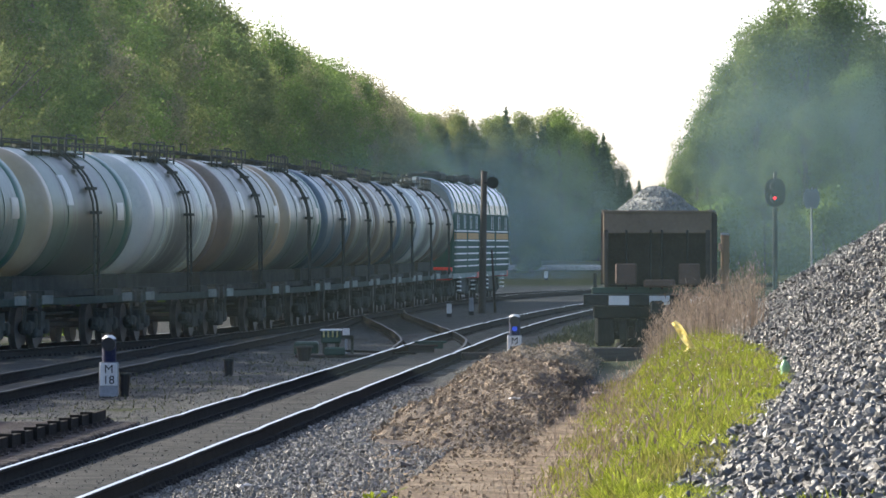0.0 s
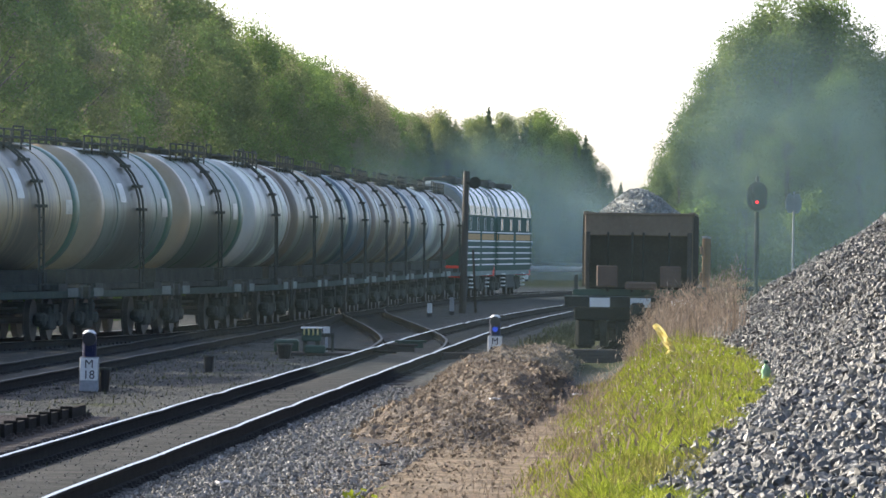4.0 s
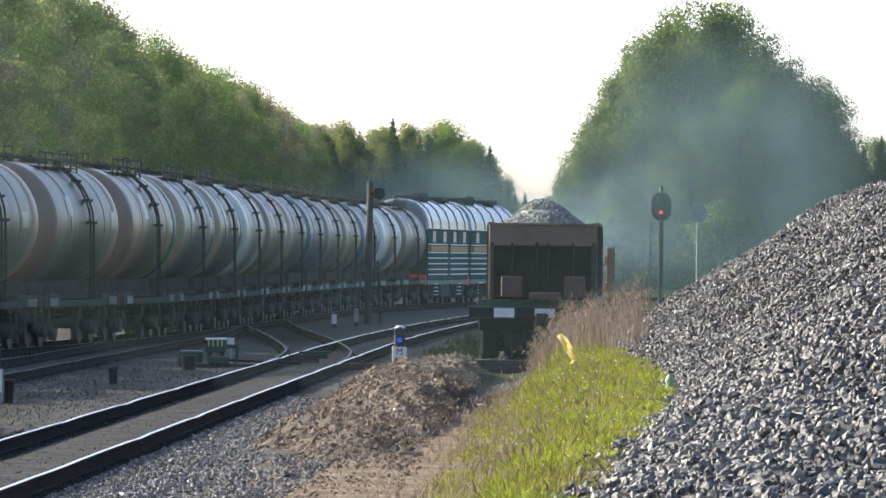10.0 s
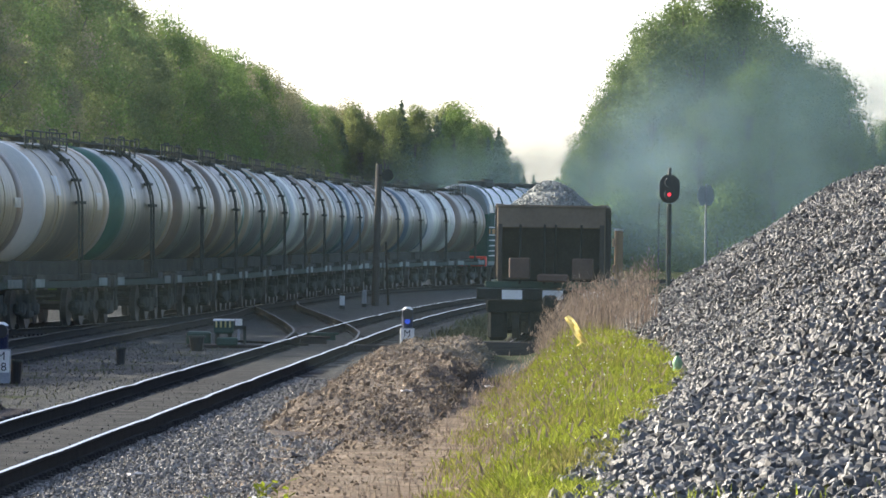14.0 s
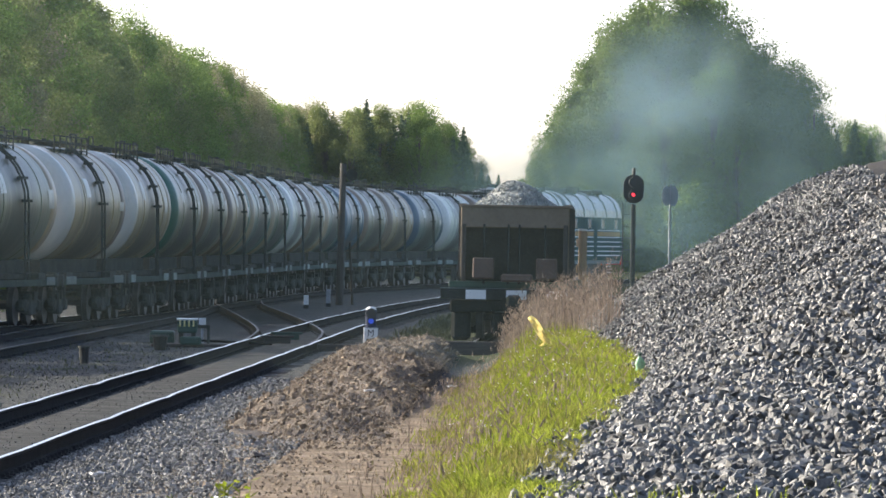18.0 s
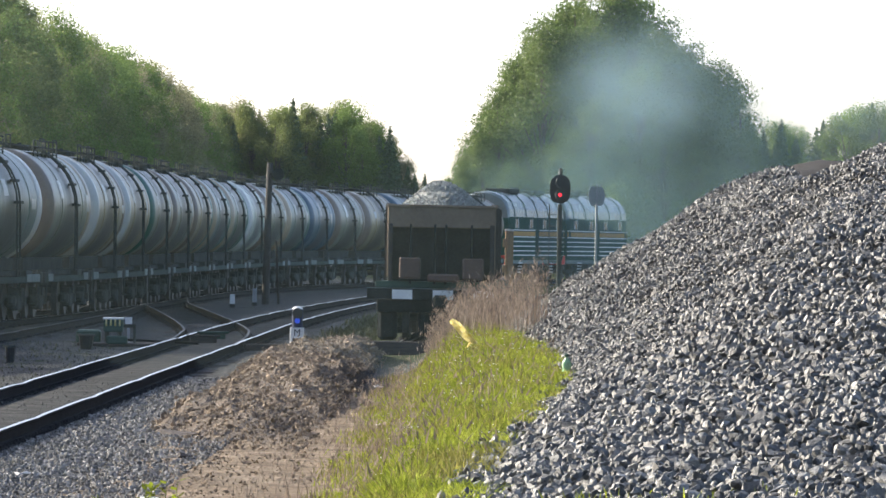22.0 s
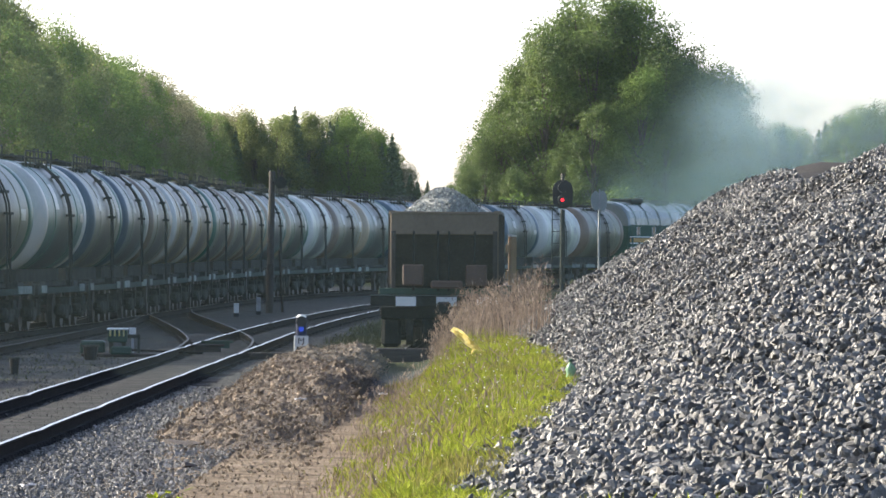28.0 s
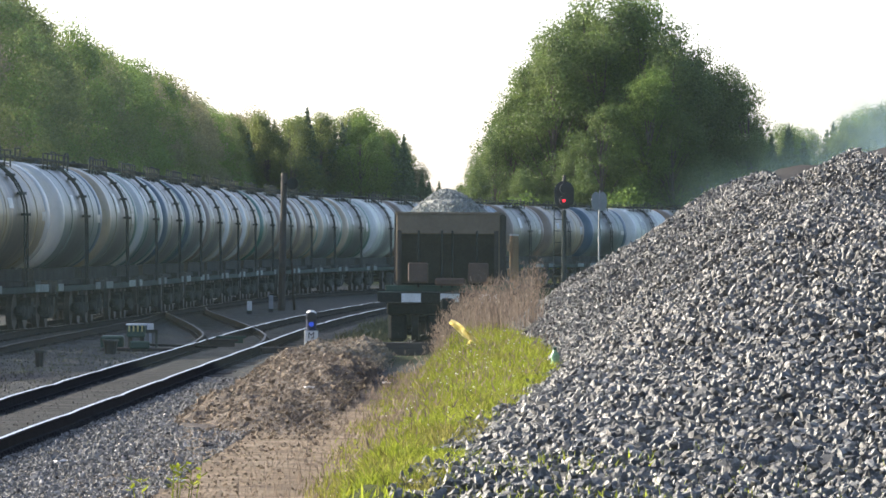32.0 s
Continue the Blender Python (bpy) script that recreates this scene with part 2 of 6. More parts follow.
def thing(name, label, category, group="", at=None):
    ob = tagged(new(name), label, category, group)
    if at is not None:
        ob.matrix_basis = at
    return ob


def revolve(profile, n=32, axis="X"):
    """Verts and faces of a body turned about an axis; profile: (along, radius)."""
    v, f = [], []
    for a, r in profile:
        for i in range(n):
            w = 2 * math.pi * i / n
            v.append((a, r * math.cos(w), r * math.sin(w)) if axis == "X" else (r * math.cos(w), r * math.sin(w), a))
    for j in range(len(profile) - 1):
        for i in range(n):
            k = (i + 1) % n
            f.append((j * n + i, j * n + k, (j + 1) * n + k, (j + 1) * n + i))
    return v, f


# ---- plan: centre lines of the tracks, x by the distance y ----
RAIL = 0.18  # height of the rail's head over the ground


def smooth(a, b, x):
    t = np.clip((x - a) / (b - a), 0, 1)
    return t * t * (3 - 2 * t)


MAIN_Y = [-260, 0, 60, 90, 120, 138, 158, 178, 198, 218, 238, 258, 278, 298, 318, 338, 357, 377, 397, 416, 435, 454, 483, 520, 600, 1000]
MAIN_X = [-80, -35, -25.5, -20.5, -15.8, -13.1, -10.1, -7.05, -5.15, -4.15, -3.1, -2.05, -0.95, 0.36, 2.1, 4.5, 7.5, 11.2, 15.45, 20.35, 25.8, 31.5, 40.2, 52, 78, 208]


def x_main(y):
    """The main line: an easy reverse curve, straight, then a long bend to the right."""
    return sum(np.interp(y + d, MAIN_Y, MAIN_X) for d in (-12, -6, 0, 6, 12)) / 5


def x_near(y):
    d = max(0, y - 175)
    return -1.25 + 0.042 * (y - 136) + 0.00017 * d * d


def x_side(y):
    return 4.85 + 0.045 * (y - 160) + 0.0002 * max(0, y - 165) ** 2


def x_left(y):
    w = smooth(205, 238, y)
    return float((1 - w) * (-7.0 + 0.042 * (y - 133)) + w * x_main(y))


CROSS = [(150, -0.66), (158, -0.42), (166, -0.28), (175, -0.24), (192, -0.6), (217, -1.38), (236, -2.0), (252, -2.2)]


def x_cross(y):
    for (y0, x0), (y1, x1) in zip(CROSS, CROSS[1:]):
        if y <= y1:
            break
    i = CROSS.index((y0, x0))
    before, after = CROSS[max(0, i - 1)], CROSS[min(len(CROSS) - 1, i + 2)]
    s0 = (x1 - before[1]) / (y1 - before[0])
    s1 = (after[1] - x0) / (after[0] - y0)
    h = y1 - y0
    t = (y - y0) / h
    return (2 * t**3 - 3 * t * t + 1) * x0 + (t**3 - 2 * t * t + t) * h * s0 + (3 * t * t - 2 * t**3) * x1 + (t**3 - t * t) * h * s1


def foot(y):
    """The left foot of the stone heap and of the bank's top."""
    return np.interp(y, [0, 36, 43, 48, 56, 61, 67, 76, 84, 96, 107, 118, 130, 200], [0.1, 1.15, 1.6, 1.86, 2.36, 2.74, 3.12, 3.74, 4.08, 4.5, 4.62, 4.75, 5.2, 8.2])


def bank(x, y):
    """Height of the ground: level by the tracks, rising to a bank beside the stone heap."""
    x, y = np.asarray(x, float), np.asarray(y, float)
    toe = 1.0 + 0.035 * (y - 66)
    top = toe + 0.62 * np.maximum(0.4, foot(y) - toe)
    up = smooth(0, 1, (x - toe) / np.maximum(0.5, top - toe)) * smooth(175, 128, y)
    return 1.0 * up


def heap(x, y):
    """Height of the stone heap over the bank's level, below nought outside it."""
    x, y = np.asarray(x, float), np.asarray(y, float)
    d = x - foot(y)
    steep = 0.63 * np.clip((y - 33) / 40, 0.0, 1) ** 0.9
    rise = d * np.maximum(steep, 0.02)
    crest = (2.0 + 0.88 * smooth(70, 98, y)) * np.clip((y - 31) / 45, 0.05, 1) + 0.25 * np.sin(y * 0.21) * smooth(50, 80, y)
    far = (142 - y) * 0.75
    h = np.minimum(rise, far)
    h = np.where(h > crest - 0.5, crest - 0.5 + 0.5 * (1 - np.exp(-(h - crest + 0.5) / 0.5)), h)
    back = np.maximum(0, d - 8.5) * 0.7
    waves = 0.06 * np.sin(y * 0.62 + 1.9 * d) + 0.05 * np.sin(y * 0.27 - 2.7 * d + 1) + 0.035 * np.sin(y * 1.1 + 3.7 * d)
    return h - back + waves * smooth(0.15, 0.8, h)


# ---- ground ----
def ground_material():
    m = bpy.data.materials.new("railway_yard_ground")
    m.use_nodes = True
    nt = m.node_tree
    n, l = nt.nodes, nt.links
    p = n["Principled BSDF"]
    geo, sep = n.new("ShaderNodeNewGeometry"), n.new("ShaderNodeSeparateXYZ")
    l.new(geo.outputs["Position"], sep.inputs[0])

    def math_node(op, a, b):
        k = n.new("ShaderNodeMath")
        k.operation = op
        for i, v in enumerate((a, b)):
            if isinstance(v, (int, float)):
                k.inputs[i].default_value = v
            else:
                l.new(v, k.inputs[i])
        return k.outputs[0]

    def noise_node(scale, detail=5.0):
        k = n.new("ShaderNodeTexNoise")
        k.inputs["Scale"].default_value, k.inputs["Detail"].default_value = scale, detail
        l.new(geo.outputs["Position"], k.inputs["Vector"])
        return k.outputs[0]

    def ramp(v, stops):
        k = n.new("ShaderNodeValToRGB")
        els = k.color_ramp.elements
        while len(els) < len(stops):
            els.new(0.5)
        for e, (pos, c) in zip(els, stops):
            e.position, e.color = pos, (*c, 1)
        l.new(v, k.inputs[0])
        return k.outputs[0]

    def step(v, lo, hi):
        k = n.new("ShaderNodeMapRange")
        k.interpolation_type = "SMOOTHSTEP"
        k.inputs[1].default_value, k.inputs[2].default_value = lo, hi
        l.new(v, k.inputs[0])
        return k.outputs[0]

    def blend(f, a, b):
        k = n.new("ShaderNodeMix")
        k.data_type = "RGBA"
        l.new(f, k.inputs[0])
        l.new(a, k.inputs[6])
        l.new(b, k.inputs[7])
        return k.outputs[2]

    cells = n.new("ShaderNodeTexVoronoi")
    cells.inputs["Scale"].default_value = 17
    l.new(geo.outputs["Position"], cells.inputs["Vector"])
    big, mid, small = noise_node(0.22), noise_node(1.3), noise_node(14)
    speck = math_node("ADD", math_node("MULTIPLY", cells.outputs["Distance"], 0.8), math_node("MULTIPLY", mid, 0.5))
    ballast = ramp(speck, [(0.25, (0.021, 0.023, 0.023)), (0.5, (0.047, 0.051, 0.050)), (0.8, (0.100, 0.103, 0.098))])
    dirt = ramp(math_node("ADD", math_node("MULTIPLY", mid, 0.6), math_node("MULTIPLY", small, 0.4)), [(0.32, (0.098, 0.077, 0.055)), (0.5, (0.180, 0.143, 0.104)), (0.68, (0.300, 0.248, 0.188))])
    turf = ramp(math_node("ADD", math_node("MULTIPLY", mid, 0.5), math_node("MULTIPLY", small, 0.5)), [(0.3, (0.018, 0.026, 0.01)), (0.55, (0.04, 0.05, 0.018)), (0.7, (0.085, 0.075, 0.035))])
    oil = ramp(small, [(0.3, (0.028, 0.030, 0.028)), (0.7, (0.070, 0.072, 0.067))])
    # distance to the right of the near track's centre
    d = math_node("SUBTRACT", sep.outputs[0], math_node("ADD", math_node("MULTIPLY", sep.outputs[1], 0.042), -6.96))
    wob = math_node("ADD", d, math_node("MULTIPLY", math_node("SUBTRACT", mid, 0.5), 1.6))
    c = blend(step(mid, 0.52, 0.75), ballast, oil)
    close = step(sep.outputs[1], 128, 104)
    c = blend(math_node("MULTIPLY", math_node("MULTIPLY", step(wob, 1.9, 2.9), step(big, 0.25, 0.5)), close), c, dirt)
    c = blend(math_node("MULTIPLY", math_node("MULTIPLY", step(wob, 2.6, 3.2), 0.75), close), c, dirt)
    c = blend(step(sep.outputs[2], 0.3, 0.8), c, turf)
    verge = math_node("MULTIPLY", step(wob, 1.6, 2.4), step(sep.outputs[1], 132, 150))
    c = blend(math_node("MULTIPLY", verge, 0.85), c, turf)
    weeds = math_node("MULTIPLY", step(noise_node(0.5), 0.56, 0.7), step(math_node("ABSOLUTE", math_node("ADD", d, 3.2), 0), 1.7, 0.6))
    c = blend(math_node("MULTIPLY", weeds, 0.85), c, turf)
    # turf tone beyond the train, put there to darken the gaps under it
    beyond = math_node("SUBTRACT", math_node("SUBTRACT", math_node("MULTIPLY", sep.outputs[1], 0.148), 34.0), sep.outputs[0])
    c = blend(math_node("MULTIPLY", step(beyond, 2.2, 3.2), step(sep.outputs[1], 190, 175)), c, turf)
    side = math_node("SUBTRACT", sep.outputs[0], math_node("MULTIPLY", sep.outputs[1], 0.02))
    c = blend(step(sep.outputs[1], 395, 440), c, turf)
    c = blend(step(math_node("ABSOLUTE", side, 0), 16, 22), c, turf)
    l.new(c, p.inputs["Base Color"])
    p.inputs["Roughness"].default_value, p.inputs["Specular IOR Level"].default_value = 1.0, 0.04
    b = n.new("ShaderNodeBump")
    b.inputs["Strength"].default_value, b.inputs["Distance"].default_value = 0.8, 0.05
    l.new(math_node("ADD", cells.outputs["Distance"], small), b.inputs["Height"])
    l.new(b.outputs[0], p.inputs["Normal"])
    return m


def spread(*runs):
    out = []
    for a, b, k in runs:
        out += list(np.arange(a, b, k))
    return np.array(out)


def build_ground():
    far = np.array([60, 100, 180, 320, 600, 1100, 2200, 4500.0])
    xs = np.concatenate([-far[::-1], spread((-40, -10, 2.0), (-10, 14, 0.3), (14, 42, 2.0)), far])
    ys = np.concatenate([[-4500.0, -1500, -500, -200, -80], spread((-40, 36, 4), (36, 180, 0.8), (180, 480, 5), (480, 1100, 40)), far[4:] + 600])
    X, Y = np.meshgrid(xs, ys)
    r = np.random.default_rng(3).normal(0, 0.012, X.shape) * (np.abs(X) < 14) * (Y < 200)
    Z = bank(X, Y) + r
    nx, ny = len(xs), len(ys)
    i = (np.arange(ny - 1)[:, None] * nx + np.arange(nx - 1)[None, :]).ravel()
    ob = sheet("ground", np.stack([X, Y, Z], -1).reshape(-1, 3), np.stack([i, i + 1, i + nx + 1, i + nx], 1), ground_material(), smooth=True)
    tagged(ob, "railway yard ground of grey ballast, brown dirt and grass", "ground", kind="structure")


build_ground()


# ---- tracks ----
RAIL_SHAPE = [(-0.066, 0.0), (0.066, 0.0), (0.066, 0.012), (0.012, 0.03), (0.012, 0.13), (0.036, 0.145), (0.036, 0.172), (0.028, 0.18), (-0.028, 0.18), (-0.036, 0.172), (-0.036, 0.145), (-0.012, 0.13), (-0.012, 0.03), (-0.066, 0.012)]


def rail(xf, off, y0, y1, step, parent, lift=0.0, head=None):
    ys = np.arange(y0, y1 + step, step)
    rng = random.Random(int(off * 100 + y0))
    k = len(RAIL_SHAPE)
    v, f, idx = [], [], []
    for j, y in enumerate(ys):
        s = (xf(y + 0.5) - xf(y - 0.5))
        dz = -0.016 * max(0, 1 - abs((y + 5 * off) % 12.5 - 6) / 1.6) + rng.uniform(-0.0015, 0.0015)
        for a, b in RAIL_SHAPE:
            v.append((xf(y) + (off + a), y - s * (off + a), b + lift + dz))
        if j:
            for i in range(k):
                n = (i + 1) % k
                f.append(((j - 1) * k + i, (j - 1) * k + n, j * k + n, j * k + i))
                idx.append(1 if i == 7 else 0)
    ob = sheet("rail", v, f, M_RUST, parent)
    ob.data.materials.append(head or M_RAIL_TOP)
    ob.data.polygons.foreach_set("material_index", idx)
    return ob


def sleeper_mesh(timber=False):
    bm = bmesh.new()
    box(bm, -1.3, 1.3, -0.13, 0.13, -0.16, 0.0, bevel=0.025)
    for s in (-0.795, 0.795):
        box(bm, s - 0.16, s + 0.16, -0.09, 0.09, 0.0, 0.02)
        for q in (-0.105, 0.105):
            box(bm, s + q - 0.025, s + q + 0.025, -0.03, 0.03, 0.02, 0.055)
    me = bpy.data.meshes.new("sleeper")
    bm.to_mesh(me)
    bm.free()
    me.materials.append(M_OLD_TIE if timber else M_SLEEPER)
    return me


SLEEPER, TIE = sleeper_mesh(), sleeper_mesh(True)


def joined(name, mesh, poses, material, parent=None, label="", kind="stuff"):
    """One mesh of many copies of a small mesh."""
    n = len(mesh.vertices)
    co = np.empty(n * 3, np.float32)
    mesh.vertices.foreach_get("co", co)
    co = np.c_[co.reshape(-1, 3), np.ones(n)]
    mesh.calc_loop_triangles()
    tri = np.empty(len(mesh.loop_triangles) * 3, np.int32)
    mesh.loop_triangles.foreach_get("vertices", tri)
    tri = tri.reshape(-1, 3)
    v = np.concatenate([(co @ np.array(m).T)[:, :3] for m in poses])
    f = np.concatenate([tri + n * i for i in range(len(poses))])
    ob = sheet(name, v, f, material, parent, label)
    ob["kind"] = kind
    return ob


def tie_pose(xf, y, rng, z=0.004):
    s = math.degrees(math.atan(xf(y + 0.5) - xf(y - 0.5)))
    return pose(xf(y), y, z, 0, 0, -s + rng.uniform(-0.6, 0.6))


def track(name, label, xf, y0, y1, step=2.0, singles=None, lift=0.0, timber=False, head=None):
    t = tagged(new(name), label, "railway track", kind="structure")
    for off in (-0.795, 0.795):
        rail(xf, off, y0, y1, step, t, lift + 0.02, head)
    rng = random.Random(int(y0))
    mesh = TIE if timber else SLEEPER
    rest = []
    for i in range(int((y1 - y0) / 0.545)):
        y = y0 + 0.27 + 0.545 * i
        if y > 420:
            break
        m = tie_pose(xf, y, rng, lift + 0.004)
        if singles and singles[0] <= y <= singles[1]:
            ob = new("sleeper", mesh)
            ob.parent, ob.matrix_basis = t, m
        else:
            rest.append(m)
    if rest:
        joined("sleepers_row", mesh, rest, mesh.materials[0], t)
    return t


def ballast_fill(xf, y0, y1, half, seed):
    """Dusty fines packed between the rails, a little over the sleepers."""
    rng = np.random.default_rng(seed)
    ys, us = np.arange(y0, y1, 0.3), np.linspace(-half, half, 9)
    c = np.array([xf(v) for v in ys])
    X, Y = c[:, None] + us[None], np.repeat(ys[:, None], 9, 1)
    Z = 0.05 - 0.06 * (np.abs(us)[None] / half) ** 6 + rng.normal(0, 0.003, X.shape)
    i = (np.arange(len(ys) - 1)[:, None] * 9 + np.arange(8)[None]).ravel()
    ob = sheet("ballast_fill", np.stack([X, Y, Z], -1).reshape(-1, 3), np.stack([i, i + 1, i + 10, i + 9], 1), M_FINES, smooth=True)
    tagged(ob, "dusty grey fines packed between the rails", "ballast", kind="stuff")


M_FINES = mat("dusty_grey_fines", [(0.026, 0.028, 0.027), (0.052, 0.054, 0.051), (0.095, 0.094, 0.088)], 1.6, 0.95, bump=0.8, fine=16, dist=0.02, space="World", gloss=0.03)
ballast_fill(x_near, 57, 210, 0.62, 11)
ballast_fill(x_left, 92, 205, 0.62, 12)
track("track_near", "worn running rails on grey sleepers bedded in ballast", x_near, 56, 330, 2.0, (60, 200))
track("track_main", "main line track curving away under the tank train", x_main, 90, 640, 3.0)
track("track_left", "turnout track of dark rusty rails joining the main line", x_left, 90, 238, 2.0, head=M_RAIL_DULL)
track("track_crossover", "curved crossover rails between two tracks", x_cross, 152, 250, 1.5, timber=True, lift=-0.004, head=M_RAIL_DULL)
track("track_siding", "siding track under the loaded hopper wagon", x_side, 154, 300, 2.0, lift=0.06)


# ---- the tank train ----
ARC_Y = np.arange(-260, 1000, 1.0)
ARC_X = np.array([x_main(v) for v in ARC_Y])
ARC_S = np.concatenate([[0], np.cumsum(np.hypot(np.diff(ARC_X), np.diff(ARC_Y)))])


def on_main(s):
    return Vector((np.interp(s, ARC_S, ARC_X), np.interp(s, ARC_S, ARC_Y), RAIL + 0.02))


def rear_of_engine(t):
    return float(np.interp(275.8, ARC_Y, ARC_S)) + 4.92 * t + 0.0147 * t * t


def train_pose(back, half, t):
    """The pose of a vehicle whose middle is so far behind the engine's rear end."""
    s = rear_of_engine(t) - back
    p, q = on_main(s - half), on_main(s + half)
    w = math.degrees(math.atan2(q.y - p.y, q.x - p.x))
    m = (p + q) / 2
    return pose(m.x, m.y, m.z, 0, 0, w)


def barrel_paint(name, stops, rough, metal):
    m = mat(name, stops, 0.9, rough, metal, 0.06, 5, 0.01, gloss=0.24)
    n, l = m.node_tree.nodes, m.node_tree.links
    p = n["Principled BSDF"]
    tc, sep = n.new("ShaderNodeTexCoord"), n.new("ShaderNodeSeparateXYZ")
    l.new(tc.outputs["Object"], sep.inputs[0])
    streak = n.new("ShaderNodeTexNoise")
    mp = n.new("ShaderNodeMapping")
    mp.inputs["Scale"].default_value = (3.5, 0.25, 0.25)
    l.new(tc.outputs["Object"], mp.inputs[0])
    l.new(mp.outputs[0], streak.inputs["Vector"])
    streak.inputs["Scale"].default_value, streak.inputs["Detail"].default_value = 1.6, 5
    ab = n.new("ShaderNodeMath")
    ab.operation = "ABSOLUTE"
    l.new(sep.outputs[0], ab.inputs[0])
    near = n.new("ShaderNodeMapRange")
    near.inputs[1].default_value, near.inputs[2].default_value = 2.5, 0.4
    l.new(ab.outputs[0], near.inputs[0])
    add = n.new("ShaderNodeMath")
    add.operation = "MULTIPLY_ADD"
    l.new(near.outputs[0], add.inputs[0])
    add.inputs[1].default_value = 0.36
    l.new(streak.outputs[0], add.inputs[2])
    edge = n.new("ShaderNodeMapRange")
    edge.inputs[1].default_value, edge.inputs[2].default_value = 0.47, 0.74
    edge.inputs[4].default_value = 0.8
    l.new(add.outputs[0], edge.inputs[0])
    mix = n.new("ShaderNodeMix")
    mix.data_type = "RGBA"
    l.new(edge.outputs[0], mix.inputs[0])
    l.new(p.inputs["Base Color"].links[0].from_socket, mix.inputs[6])
    mix.inputs[7].default_value = (0.05, 0.043, 0.037, 1)
    l.new(mix.outputs[2], p.inputs["Base Color"])
    return m


PAINTS = {
    "grey": (barrel_paint("dirty_grey_tank_paint", [(0.137, 0.140, 0.093), (0.239, 0.242, 0.158)], 0.38, 0.0), "dirty grey"),
    "steel": (barrel_paint("blue_grey_tank_paint", [(0.093, 0.123, 0.100), (0.176, 0.225, 0.175)], 0.38, 0.0), "blue-grey"),
    "white": (barrel_paint("chalky_tank_paint", [(0.464, 0.506, 0.383), (0.594, 0.594, 0.491)], 0.38, 0.0), "pale silver"),
    "beige": (barrel_paint("beige_tank_paint", [(0.253, 0.194, 0.104), (0.379, 0.298, 0.162)], 0.38, 0.0), "stained beige"),
    "blue": (barrel_paint("blue_tank_paint", [(0.028, 0.087, 0.122), (0.070, 0.155, 0.180)], 0.38, 0.0), "blue"),
    "teal": (barrel_paint("teal_tank_paint", [(0.032, 0.113, 0.090), (0.070, 0.176, 0.134)], 0.38, 0.0), "grey-teal"),
    "green": (barrel_paint("green_tank_paint", [(0.056, 0.095, 0.059), (0.104, 0.153, 0.097)], 0.38, 0.0), "faded green"),
}
M_BAND = {
    "beige": mat("beige_band_paint", [(0.319, 0.238, 0.140), (0.394, 0.315, 0.202)], 1.5, 0.4, bump=0.05),
    "brown": mat("brown_band_paint", [(0.150, 0.108, 0.072), (0.205, 0.152, 0.104)], 1.5, 0.45, bump=0.05),
    "white": mat("white_band_paint", [(0.46, 0.46, 0.40), (0.60, 0.58, 0.50)], 1.5, 0.4, bump=0.05),
    "teal": mat("dark_green_band_paint", [(0.012, 0.085, 0.055), (0.026, 0.125, 0.085)], 1.5, 0.4, bump=0.05),
    "blue": mat("blue_band_paint", [(0.031, 0.070, 0.101), (0.063, 0.108, 0.134)], 1.5, 0.4, bump=0.05),
}
# dark tone of grimy fittings, and of the painted shade below the barrels
M_GRIME_AND_VOID = mat("black_grime_and_void_shade", [(0.026, 0.031, 0.028), (0.070, 0.075, 0.065)], 2, 0.9, gloss=0.05)
M_PANEL = mat("pale_panel_paint", [(0.17, 0.18, 0.16), (0.4, 0.4, 0.35)], 3.5, 0.35, bump=0.05, vary=0.4)
M_SILL = mat("green_black_sill", [(0.022, 0.040, 0.032), (0.06, 0.088, 0.07)], 2, 0.8, gloss=0.1)
WR, WZ, WL = 1.53, 3.0, 5.3  # barrel: radius, height of its axis over the rail, half length


def bogie(parent, x):
    b = boxes("bogie", [], M_BLACK, parent)
    bm = bmesh.new()
    for s in (-1, 1):
        box(bm, x - 1.15, x + 1.15, s * 1.02 - 0.08, s * 1.02 + 0.08, 0.42, 0.62, bevel=0.04)
        box(bm, x - 0.38, x + 0.38, s * 1.02 - 0.12, s * 1.02 + 0.12, 0.25, 0.8, bevel=0.04)
        for w in (-0.925, 0.925):
            box(bm, x + w - 0.16, x + w + 0.16, s * 1.02 - 0.13, s * 1.02 + 0.13, 0.33, 0.64, bevel=0.05)
        for q in (-0.22, 0, 0.22):
            rod(bm, (x + q, s * 1.06, 0.3), (x + q, s * 1.06, 0.62), 0.085)
    box(bm, x - 0.25, x + 0.25, -1.2, 1.2, 0.62, 0.84)
    bm.to_mesh(b.data)
    bm.free()
    for w in (-0.925, 0.925):
        bm = bmesh.new()
        for s in (-0.795, 0.795):
            rod(bm, (x + w, s - 0.065, 0.475), (x + w, s + 0.065, 0.475), 0.475, 24)
            rod(bm, (x + w, s - 0.09 * (1 if s > 0 else -1), 0.475), (x + w, s - 0.06 * (1 if s > 0 else -1), 0.475), 0.5, 24)
        rod(bm, (x + w, -1.1, 0.475), (x + w, 1.1, 0.475), 0.085, 10)
        part("wheelset", bm, M_WHEEL, b)
    return b


